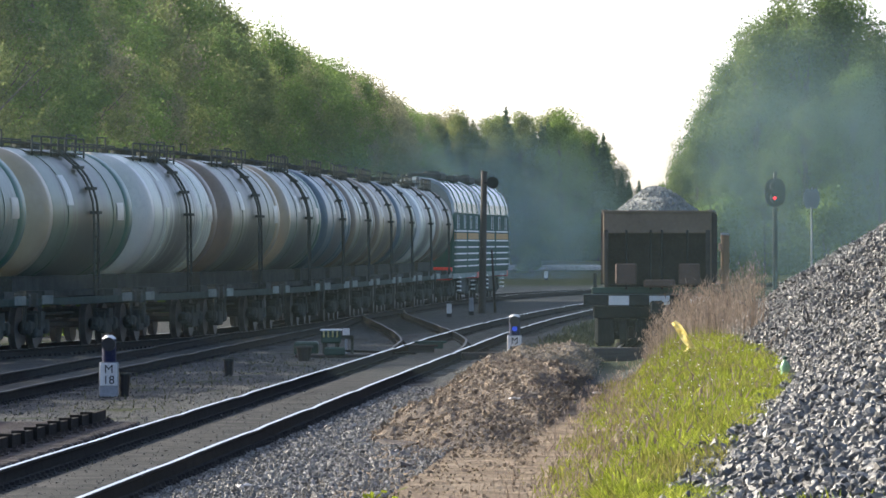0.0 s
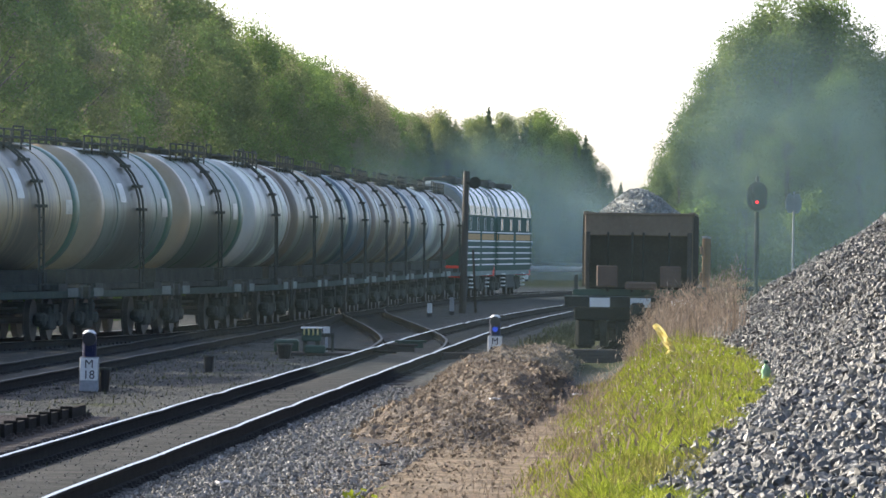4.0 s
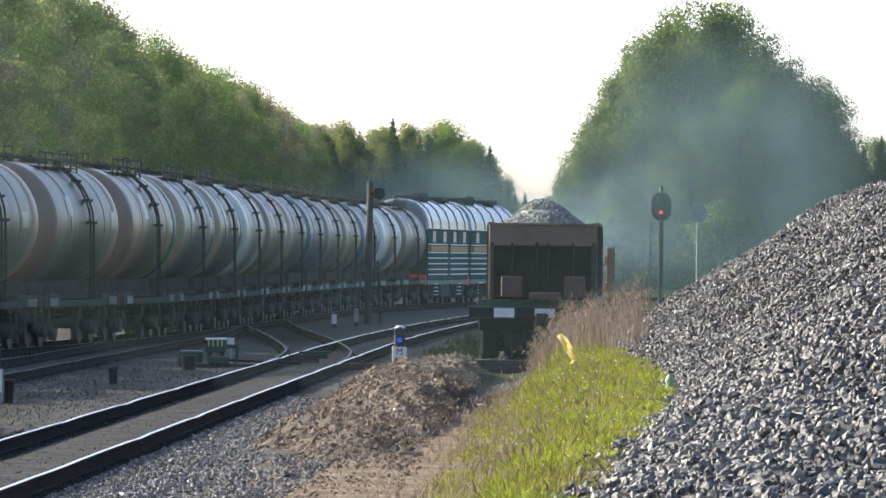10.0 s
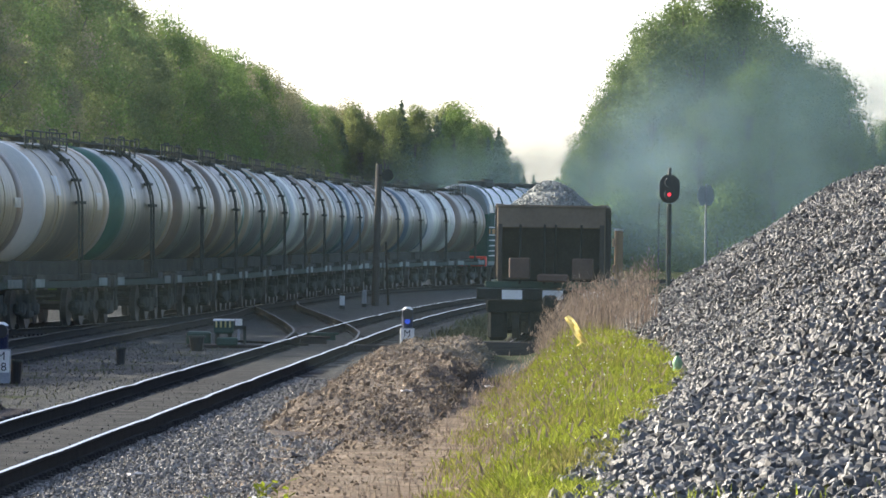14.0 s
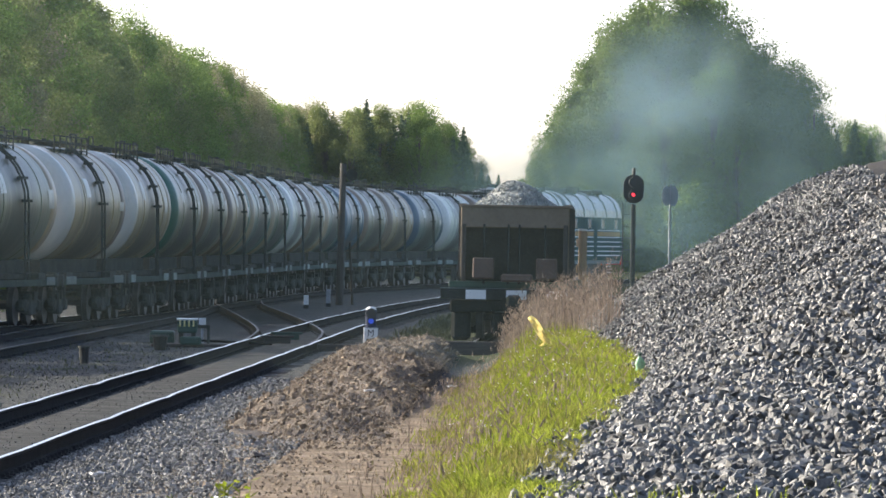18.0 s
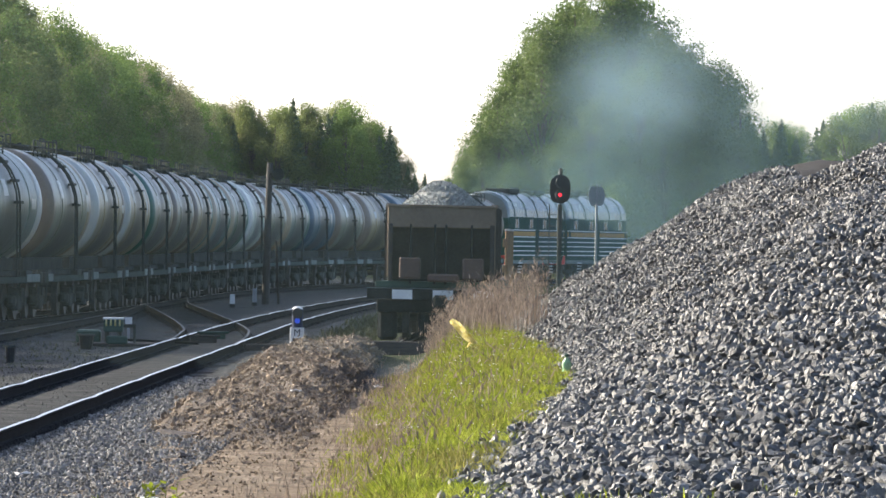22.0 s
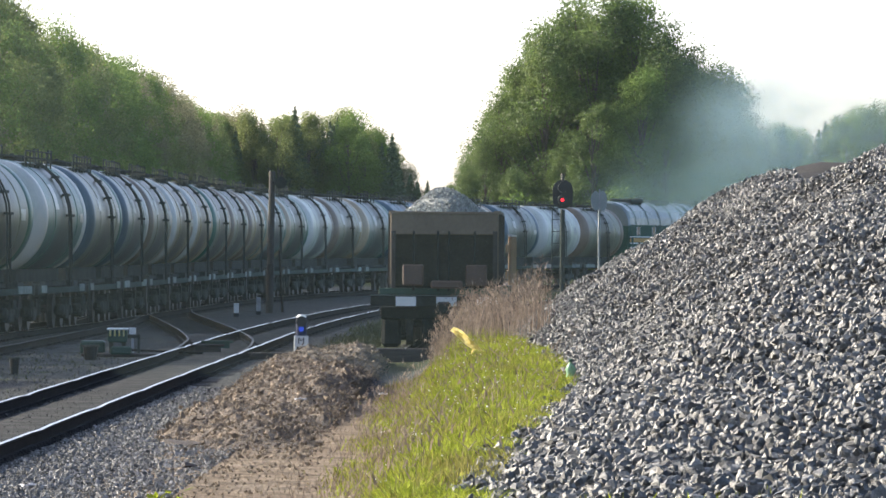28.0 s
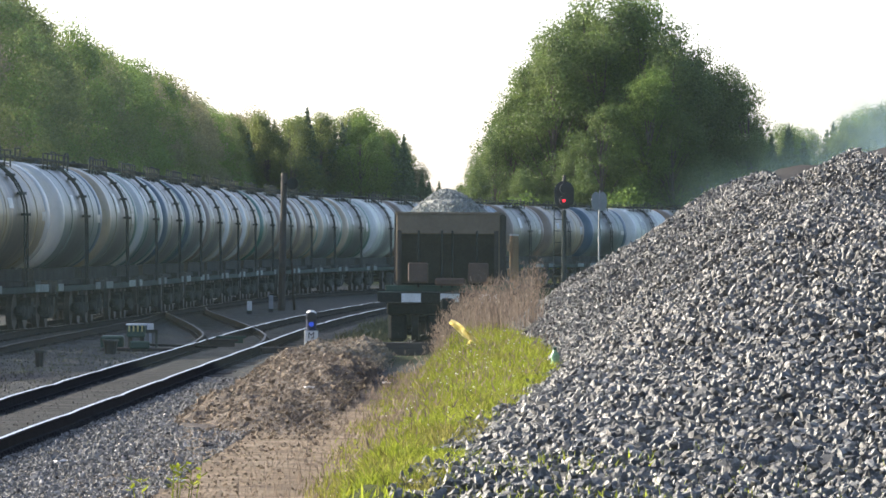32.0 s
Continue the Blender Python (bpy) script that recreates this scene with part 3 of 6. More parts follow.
def tank_wagon(paint, band, front):
    m, word = PAINTS[paint]
    w = thing("tank_wagon", f"{word} railway tank wagon with {band} end band and oil stains", "tank wagon", "wagons of the oil train")
    chance = random.Random(paint + band + front)
    prof = [(-WL, 0.02), (-WL + 0.02, 0.6), (-WL + 0.12, 1.1), (-WL + 0.28, 1.4), (-WL + 0.5, WR)]
    prof = prof + [(x, WR) for x in np.linspace(-WL + 1.2, WL - 1.2, 9)] + [(-a, r) for a, r in reversed(prof)]
    v, f = revolve(prof, 48)
    barrel = sheet("barrel", [(a, b, c + WZ) for a, b, c in v], f, m, w, smooth=True)
    for side, paint_word in ((-1, band), (1, front)):
        cap = [(-WL - 0.006, 0.02), (-WL + 0.014, 0.606), (-WL + 0.114, 1.107), (-WL + 0.275, 1.408), (-WL + 0.5, WR + 0.007), (-WL + (0.95 if side < 0 else 1.3), WR + 0.007), (-WL + (0.96 if side < 0 else 1.31), WR - 0.01)]
        v, f = revolve([(-side * q, r) for q, r in cap], 48)
        sheet("end_band", [(q, b, c + WZ) for q, b, c in v], f, M_BAND[paint_word], barrel, f"{paint_word} painted end", smooth=True)
    for x in (-2.6, 2.6):
        v, f = revolve([(x - 0.03, WR - 0.01), (x - 0.03, WR + 0.016), (x + 0.03, WR + 0.016), (x + 0.03, WR - 0.01)], 48)
        sheet("weld_ring", [(a, b, c + WZ) for a, b, c in v], f, m, barrel)
    bm = bmesh.new()
    rod(bm, (0, 0, WZ + WR - 0.1), (0, 0, WZ + WR + 0.1), 0.32, 20)
    rod(bm, (0, 0, WZ + WR + 0.1), (0, 0, WZ + WR + 0.15), 0.34, 20, 0.2)
    box(bm, 0.28, 0.38, -0.05, 0.05, WZ + WR + 0.04, WZ + WR + 0.2)
    part("hatch", bm, M_GRIME_AND_VOID, w)
    for s in (-1, 1):
        boxes("walkway", [(-2.9, 2.9, s * 0.62 - 0.13, s * 0.62 + 0.13, WZ + WR - 0.12, WZ + WR - 0.09)], M_BLACK, w)
        bm = bmesh.new()
        for x in (-2.9, -1.9, -0.8, 0, 0.8, 1.9, 2.9):
            rod(bm, (x, s * 0.75, WZ + WR - 0.2), (x, s * 0.75, WZ + WR + 0.24), 0.024, 6)
        for z in (0.06, 0.24):
            rod(bm, (-2.9, s * 0.75, WZ + WR + z), (2.9, s * 0.75, WZ + WR + z), 0.02, 6)
        part("railing", bm, M_GRIME_AND_VOID, w)
        for x, a0, a1 in ((-2.4 + chance.uniform(-0.8, 0.8), 8, 8 + chance.uniform(10, 28)), (3.1 + chance.uniform(-0.5, 0.6), -4, chance.uniform(4, 14))):
            v = [(x + u, s * (WR + 0.012) * math.cos(radians(a)), WZ + (WR + 0.012) * math.sin(radians(a))) for a in np.linspace(a0, a1, 6) for u in (0.0, 0.75)]
            sheet("data_panel", v, [(2 * q, 2 * q + 1, 2 * q + 3, 2 * q + 2) for q in range(5)], M_PANEL, barrel, "pale painted data panel", smooth=True)
        boxes("side_sill", [(-5.6, 5.6, s * 1.4 - 0.04, s * 1.4 + 0.04, 0.98, 1.14)], M_SILL, w, bevel=0.01)
    boxes("crown_plank", [(-4.9, 4.9, -0.2, 0.2, WZ + WR + 0.1, WZ + WR + 0.14)], M_GRIME_AND_VOID, w, "dark plank along the barrel's crown")
    for x in (-4.7, 3.6):
        bm = bmesh.new()
        for q in (x, x + 1.1):
            rod(bm, (q, -0.2, WZ + WR - 0.04), (q, -0.2, WZ + WR + 0.36), 0.022, 6)
        rod(bm, (x, -0.2, WZ + WR + 0.36), (x + 1.1, -0.2, WZ + WR + 0.36), 0.018, 6)
        part("crown_rail", bm, M_GRIME_AND_VOID, w)
    for x in (-2.8, 2.4, 3.9):
        bm = bmesh.new()
        rod(bm, (x, 0, WZ + WR - 0.05), (x, 0, WZ + WR + 0.1), 0.09, 10)
        part("vent", bm, M_BLACK, w)
    for s in (-1, 1):
        bm = bmesh.new()
        R = WR + 0.1
        for x in (-0.24, 0.24):
            pts = [(x, s * R * math.cos(radians(g)), WZ + R * math.sin(radians(g))) for g in range(66, -1, -11)] + [(x, s * (R + 0.02), 1.15)]
            for p, q in zip(pts, pts[1:]):
                rod(bm, p, q, 0.028, 6)
        for g in range(62, 0, -20):
            c, z = s * R * math.cos(radians(g)), WZ + R * math.sin(radians(g))
            box(bm, -0.27, 0.27, c - 0.09, c + 0.09, z - 0.035, z + 0.035)
        for k in range(6):
            rod(bm, (-0.24, s * (R + 0.02), 1.3 + 0.3 * k), (0.24, s * (R + 0.02), 1.3 + 0.3 * k), 0.016, 5)
        part("ladder", bm, M_GRIME_AND_VOID, w)
    c = bmesh.new()
    bm = bmesh.new()
    box(bm, -5.75, 5.75, -0.28, 0.28, 0.92, 1.25)
    for x in (-3.9, 3.9):
        box(bm, x - 0.5, x + 0.5, -1.35, 1.35, 1.0, 1.3)
        box(bm, x - 0.3, x + 0.3, -0.7, 0.7, 1.25, 1.7)
    for x in (-5.62, 5.62):
        box(bm, x - 0.12, x + 0.12, -1.45, 1.45, 0.95, 1.25, bevel=0.02)
    # dark boxes added to stand in for the shaded void under the barrel
    part("void_shade_filler", [box(c, -5.3, 5.3, -1.15, 1.15, 1.16, 1.28), box(c, -5.0, 5.0, -0.75, 0.75, 1.28, 1.62)] and c, M_GRIME_AND_VOID, w)
    rod(bm, (-1.2, 0.5, 0.85), (0.4, 0.5, 0.85), 0.2, 12)
    rod(bm, (-1.5, -0.6, 0.75), (2.4, -0.6, 0.75), 0.03, 6)
    part("underframe", bm, M_BLACK, w)
    for s in (-1, 1):
        plate = chance.choice((1.2, 1.7, 2.3))
        for x in (-5.2, 5.1 - plate):
            boxes("side_plate", [(x, x + plate, s * 1.46 - 0.012, s * 1.46 + 0.012, 1.0, 1.2)], M_PLATE, w, "faded pale plate", bevel=0.01)
        for x in (-5.3, 5.1):
            bm = bmesh.new()
            rod(bm, (x, s * 1.4, 0.45), (x, s * 1.42, 1.3), 0.02, 6)
            rod(bm, (x + 0.2, s * 1.4, 0.45), (x + 0.2, s * 1.42, 1.3), 0.02, 6)
            box(bm, x, x + 0.2, s * 1.38, s * 1.46, 0.45, 0.48)
            part("step", bm, M_BLACK, w)
    # discharge and straps over the barrel
    bm = bmesh.new()
    rod(bm, (0, 0, WZ - WR - 0.35), (0, 0, WZ - WR + 0.1), 0.14, 12)
    part("discharge_valve", bm, M_BLACK, w)
    for x in (-3.9, 3.9):
        bogie(w, x)
    for x in (-5.9, 5.9):
        boxes("coupler", [(x - 0.2, x + 0.2, -0.14, 0.14, 0.92, 1.2)], M_BLACK, w, bevel=0.03)
    return w


# from the engine backwards
ORDER = (
    "grey:brown:brown white:white:white steel:blue:blue beige:brown:brown grey:brown:brown blue:blue:blue steel:beige:teal grey:brown:beige "
    "white:white:brown green:beige:teal steel:beige:teal beige:brown:teal grey:brown:beige grey:teal:beige beige:white:beige beige:white:brown "
    "grey:brown:beige steel:blue:white grey:blue:teal teal:white:white grey:beige:teal steel:white:blue beige:blue:white white:blue:beige "
    "beige:blue:brown blue:white:teal grey:brown:beige steel:beige:white beige:brown:teal"
).split()
WAGONS, MADE = [], {}
for key in ORDER:
    if key in MADE:
        WAGONS.append(copy_thing(MADE[key], pose(0, 0, 0)))
    else:
        MADE[key] = tank_wagon(*key.split(":"))
        WAGONS.append(MADE[key])


def body_shell(length, shape):
    """A long body with the given half cross-section (y, z), closed at both ends."""
    ring = shape + [(-y, z) for y, z in reversed(shape) if y > 0.001]
    k = len(ring)
    v, f = [], []
    for x, g in ((-length / 2, 0.94), (-length / 2 + 0.25, 1.0), (length / 2 - 0.25, 1.0), (length / 2, 0.94)):
        v += [(x, y * g, 1.0 + (z - 1.0) * (0.5 + g / 2)) for y, z in ring]
    for j in range(3):
        for i in range(k):
            n = (i + 1) % k
            f.append((j * k + i, j * k + n, (j + 1) * k + n, (j + 1) * k + i))
    me = bmesh.new()
    vs = [me.verts.new(c) for c in v]
    for q in f:
        me.faces.new([vs[i] for i in q])
    me.faces.new(vs[:k])
    me.faces.new(list(reversed(vs[3 * k :])))
    bmesh.ops.recalc_face_normals(me, faces=me.faces)
    return me


def locomotive():
    e = thing("diesel_locomotive", "dark green diesel locomotive section with ochre band and white side stripes", "locomotive", "engine sections of the oil train")
    lower = [(0, 1.15), (1.45, 1.15), (1.475, 1.3), (1.475, 3.55), (0, 3.55)]
    body = part("body", body_shell(16.5, lower), M_GREEN, e)
    arc = [(0, 3.54), (1.475, 3.55), (1.43, 3.95), (1.24, 4.4), (0.9, 4.72), (0.45, 4.9), (0, 4.96)]
    part("roof", body_shell(16.5, arc), M_ROOF, e, "pale grey faceted roof")
    for x in np.linspace(-6.6, 6.6, 5):
        bm = bmesh.new()
        pts = [(x, y, z + 0.01) for y, z in arc[1:]] + [(x, -y, z + 0.01) for y, z in reversed(arc[1:-1])]
        for p, q in zip(pts, pts[1:]):
            rod(bm, p, q, 0.032, 6)
        part("roof_rib", bm, M_GREEN, e)
    boxes("fan_housing", [(-4.5, -1.5, -0.7, 0.7, 4.85, 5.14)], M_BLACK, e, bevel=0.06)
    boxes("radiator_hatch", [(2.5, 5.5, -0.8, 0.8, 4.85, 5.1)], M_BLACK, e, bevel=0.06)
    bm = bmesh.new()
    rod(bm, (0.6, 0, 4.9), (0.6, 0, 5.25), 0.3, 16)
    part("exhaust", bm, M_BLACK, e)
    for s in (-1, 1):
        for x0, x1 in ((-8.2, -0.6), (0.6, 8.2)):
            boxes("yellow_band", [(x0, x1, s * 1.482 - 0.006, s * 1.482 + 0.006, 2.5, 2.75)], M_YELLOW, body, "ochre yellow band")
            for z in (2.8, 2.42, 2.16, 1.9, 1.64, 1.4):
                boxes("white_stripe", [(x0, x1, s * 1.486 - 0.01, s * 1.486 + 0.01, z, z + 0.055)], M_WHITE, body, "white stripe")
        for x in (-6.4, -2.2, 1.8, 5.8):
            boxes("side_window", [(x, x + 0.75, s * 1.48 - 0.012, s * 1.48 + 0.012, 2.95, 3.42)], M_GLASS, body, "dark side window")
            for q in (x - 0.05, x + 0.75):
                boxes("window_post", [(q, q + 0.05, s * 1.49 - 0.012, s * 1.49 + 0.012, 2.92, 3.45)], M_WHITE, body)
        for x in (-7.9, 7.5):
            boxes("door", [(x, x + 0.55, s * 1.482 - 0.014, s * 1.482 + 0.014, 1.35, 3.2)], M_GREEN, body, bevel=0.01)
        boxes("skirt", [(-8.0, 8.0, s * 1.36 - 0.05, s * 1.36 + 0.05, 0.95, 1.17)], M_PLATE, e, "pale grey sill")
        for x in (-5.0, 4.2):
            bm = bmesh.new()
            for z in (0.45, 0.62, 0.79, 0.96):
                box(bm, x, x + 0.7, s * 1.4 - 0.1, s * 1.4 + 0.04, z, z + 0.05)
            part("step", bm, M_WHITE, e, "white-edged step")
    for g in (-1, 1):
        for y in (-0.75, 0.05):
            boxes("cab_window", [(g * 8.24 - 0.03, g * 8.24 + 0.03, y, y + 0.7, 2.75, 3.4)], M_GLASS, body, "dark cab window", bevel=0.02)
        boxes("buffer_beam", [(g * 8.5 - 0.12, g * 8.5 + 0.12, -1.4, 1.4, 0.9, 1.4)], M_RED, e, "faded red buffer beam", bevel=0.03)
        boxes("coupler", [(g * 8.75 - 0.2, g * 8.75 + 0.2, -0.14, 0.14, 0.92, 1.2)], M_BLACK, e)
    boxes("underframe", [(-8.3, 8.3, -1.2, 1.2, 0.95, 1.15), (-1.8, 1.8, -1.3, 1.3, 0.35, 1.0)], M_BLACK, e, bevel=0.05)
    for x in (-5.6, -3.75, 3.75, 5.6):
        bogie(e, x)
    return e


ENGINE = [locomotive()]
ENGINE.append(copy_thing(ENGINE[0], pose(0, 0, 0)))


# ---- the hopper wagon on the siding ----
def hopper_wagon():
    at = pose(x_side(166.5), 166.5, RAIL + 0.08, 0, 0, 90 - math.degrees(math.atan(0.045)))
    w = thing("hopper_wagon", "rusty brown hopper wagon heaped with grey crushed stone", "hopper wagon", at=at)
    L, W, T = 6.6, 1.19, 3.0
    for s in (-1, 1):
        boxes("side_wall", [(-L + 0.15, L - 0.15, s * W - 0.04, s * W + 0.04, 1.4, T)], M_BROWN, w, "rust-stained side sheet", bevel=0.01)
        for x in np.linspace(-L + 0.4, L - 0.4, 8):
            boxes("side_post", [(x - 0.06, x + 0.06, s * W + s * 0.04 - (0.05 if s < 0 else 0), s * W + s * 0.04 + (0.05 if s > 0 else 0), 1.35, T)], M_DARKBROWN, w)
        boxes("top_rail", [(-L, L, s * W - 0.07, s * W + 0.07, T - 0.02, T + 0.06)], M_BROWN, w)
    for g in (-1, 1):
        e = boxes("end_board", [(g * L - 0.05, g * L + 0.05, -W - 0.03, W + 0.03, T - 0.48, T)], M_BROWN, w, "flat brown upper end board", bevel=0.015)
        boxes("rim", [(g * L - 0.08, g * L + 0.08, -W - 0.05, W + 0.05, T - 0.02, T + 0.04)], M_BROWN, e, bevel=0.01)
        bm = bmesh.new()
        m = Matrix.Translation((g * (L - 0.75), 0, 1.95)) @ Matrix.Rotation(g * radians(38), 4, "Y") @ Matrix.Diagonal((0.05, 2 * W, 1.5, 1))
        bmesh.ops.create_cube(bm, size=1, matrix=m)
        part("slope_sheet", bm, M_DARKBROWN, w, "dark sloping end sheet")
        for y in (-W + 0.04, W - 0.04):
            boxes("corner_post", [(g * L - 0.06, g * L + 0.06, y - 0.05, y + 0.05, 1.25, T - 0.4)], M_DARKBROWN, w, bevel=0.01)
        for y in (-0.69, -0.11, 0.14, 0.69):
            boxes("end_stanchion", [(g * L - 0.25, g * L - 0.17, y - 0.024, y + 0.024, 1.25, T - 0.4)], M_SHADE, w, bevel=0.01)
        for y in (-0.73, 0.70):
            boxes("equipment_box", [(g * L - 0.38, g * L - 0.02, y - 0.24, y + 0.24, 1.36, 1.84)], M_RUSTBOX, w, "red-brown steel box", bevel=0.03)
        boxes("low_tank", [(g * L - 0.5, g * L - 0.2, -0.42, 0.3, 1.3, 1.48)], M_RUSTBOX, w, bevel=0.04)
        boxes("deck", [(g * L - 0.9 * (g > 0) - 0.1, g * L + 0.9 * (g < 0) + 0.1, -1.48, 1.48, 1.16, 1.3)], M_DECKGREEN, w, "dark green end platform", bevel=0.015)
        beam = boxes("buffer_beam", [(g * (L + 0.16) - 0.06, g * (L + 0.16) + 0.06, -1.66, 1.66, 0.9, 1.13)], M_SHADE, w, bevel=0.01)
        for y in (0.86, -0.06, -0.98):
            boxes("reflective_plate", [(g * (L + 0.225) - 0.006, g * (L + 0.225) + 0.006, y - 0.23, y + 0.23, 0.9, 1.11)], M_WHITE, beam, "white marking plate")
        boxes("edge_strip", [(g * (L + 0.16) - 0.07, g * (L + 0.16) + 0.07, -1.66, 1.66, 1.135, 1.15)], M_PLATE, beam)
        boxes("coupler", [(g * (L + 0.4) - 0.3, g * (L + 0.4) + 0.3, -0.16, 0.16, 0.7, 1.0)], M_SHADE, w, bevel=0.05)
        boxes("brake_hose", [(g * (L + 0.3) - 0.02, g * (L + 0.3) + 0.02, -0.62, -0.58, 0.25, 0.75)], M_GREY, w, bevel=0.01)
        e0, e1 = sorted((g * (L - 0.7), g * (L - 0.1)))
        boxes("cross_bar", [(e0, e1, -1.45, 1.45, 0.6, 0.88)], M_SHADE, w, bevel=0.03)
        boxes("brake_gear", [(e0, e1, -0.5, 0.5, 0.08, 0.62)], M_SHADE, w, bevel=0.06)
        for y in (-1.2, 1.2):
            boxes("axle_guard", [(e0 - g * 0.2, e1 - g * 0.2, y - 0.22, y + 0.22, -0.04, 0.64)], M_SHADE, w, bevel=0.08)
        bm = bmesh.new()
        for p, q in (((0.3, -0.3, 0.85), (0.42, -0.36, 0.35)), ((0.42, -0.36, 0.35), (0.3, -0.5, 0.12))):
            rod(bm, (g * (L + p[0]), p[1], p[2]), (g * (L + q[0]), q[1], q[2]), 0.025, 8)
        part("air_hose", bm, M_LID, w)
        boxes("hand_wheel_post", [(g * L - 0.1, g * L - 0.02, 1.36, 1.44, 1.3, 1.62)], M_BLACK, w)
    boxes("centre_sill", [(-L, L, -0.3, 0.3, 0.75, 1.16), (-3, 3, -1.2, 1.2, 0.5, 1.5)], M_SHADE, w)
    for x in (-4.8, 4.8):
        bogie(w, x)
    return at


HOPPER_AT = hopper_wagon()


def stake_wagon():
    w = thing("stake_wagon", "flat wagon with raw orange timber stakes along its sides", "flat wagon", at=pose(x_side(181.5), 181.5, RAIL + 0.08, 0, 0, 90 - math.degrees(math.atan(0.05))))
    boxes("deck", [(-6.7, 6.7, -1.4, 1.4, 1.15, 1.3)], M_DARKBROWN, w, "dark plank deck", bevel=0.02)
    boxes("frame", [(-6.6, 6.6, -0.9, 0.9, 0.8, 1.15)], M_BLACK, w)
    for s in (-1, 1):
        for k in range(10):
            x = -6.5 + 1.4 * k
            boxes("stake", [(x - 0.05, x + 0.05, s * 1.38 - 0.045, s * 1.38 + 0.045, 1.1, 2.5)], M_TIMBER, w, bevel=0.015)
        boxes("stake_rail", [(-6.6, 6.5, s * 1.38 - 0.05, s * 1.38 + 0.05, 2.5, 2.55)], M_CONCRETE, w, "pale weathered top rail", bevel=0.008)
        for z in (1.45, 2.1):
            boxes("side_board", [(-6.6, 6.5, s * 1.3 - 0.02, s * 1.3 + 0.02, z, z + 0.2)], M_TIMBER, w, bevel=0.006)
    for y in (-0.9, 0, 0.9):
        boxes("end_stake", [(-6.68, -6.58, y - 0.06, y + 0.06, 1.1, 2.4)], M_TIMBER, w, bevel=0.012)
    for x in (-4.8, 4.8):
        bogie(w, x)


stake_wagon()


# ---- crushed stone ----
def pebble(seed, n=10, flat=(1.0, 0.75, 0.62)):
    rng = random.Random(seed)
    bm = bmesh.new()
    for _ in range(n):
        p = Vector([rng.gauss(0, 1) for _ in range(3)]).normalized() * rng.uniform(0.8, 1.1)
        bm.verts.new([c * f for c, f in zip(p, flat)])
    r = bmesh.ops.convex_hull(bm, input=bm.verts)
    bmesh.ops.delete(bm, geom=[g for g in r["geom_interior"] if isinstance(g, bmesh.types.BMVert)], context="VERTS")
    bmesh.ops.triangulate(bm, faces=bm.faces)
    bmesh.ops.recalc_face_normals(bm, faces=bm.faces)
    me = bpy.data.meshes.new("stone")
    bm.to_mesh(me)
    bm.free()
    return me


PEBBLES = [pebble(i) for i in range(14)]


def raw(me):
    v = np.empty(len(me.vertices) * 3)
    me.vertices.foreach_get("co", v)
    t = np.array([p.vertices[:] for p in me.polygons])
    return v.reshape(-1, 3), t


RAW = [raw(p) for p in PEBBLES]


def turns(rng, n):
    q = rng.normal(size=(n, 4))
    q /= np.linalg.norm(q, axis=1)[:, None]
    w, x, y, z = q.T
    return np.stack([1 - 2 * (y * y + z * z), 2 * (x * y - z * w), 2 * (x * z + y * w), 2 * (x * y + z * w), 1 - 2 * (x * x + z * z), 2 * (y * z - x * w), 2 * (x * z - y * w), 2 * (y * z + x * w), 1 - 2 * (x * x + y * y)], 1).reshape(-1, 3, 3)


def stones(name, places, sizes, material, seed, parent=None):
    """Many stones in one mesh, each with its own turn."""
    rng = np.random.default_rng(seed)
    n = len(places)
    kind = rng.integers(0, len(RAW), n)
    R = turns(rng, n)
    vs, fs, base = [], [], 0
    for k, (v, t) in enumerate(RAW):
        pick = np.flatnonzero(kind == k)
        if not len(pick):
            continue
        w = np.einsum("nij,vj->nvi", R[pick], v) * sizes[pick][:, None, None] + places[pick][:, None, :]
        vs.append(w.reshape(-1, 3))
        fs.append((t[None] + (np.arange(len(pick)) * len(v))[:, None, None]).reshape(-1, 3) + base)
        base += len(pick) * len(v)
    ob = sheet(name, np.concatenate(vs), np.concatenate(fs), material, parent)
    ob["kind"] = "stuff"
    return ob


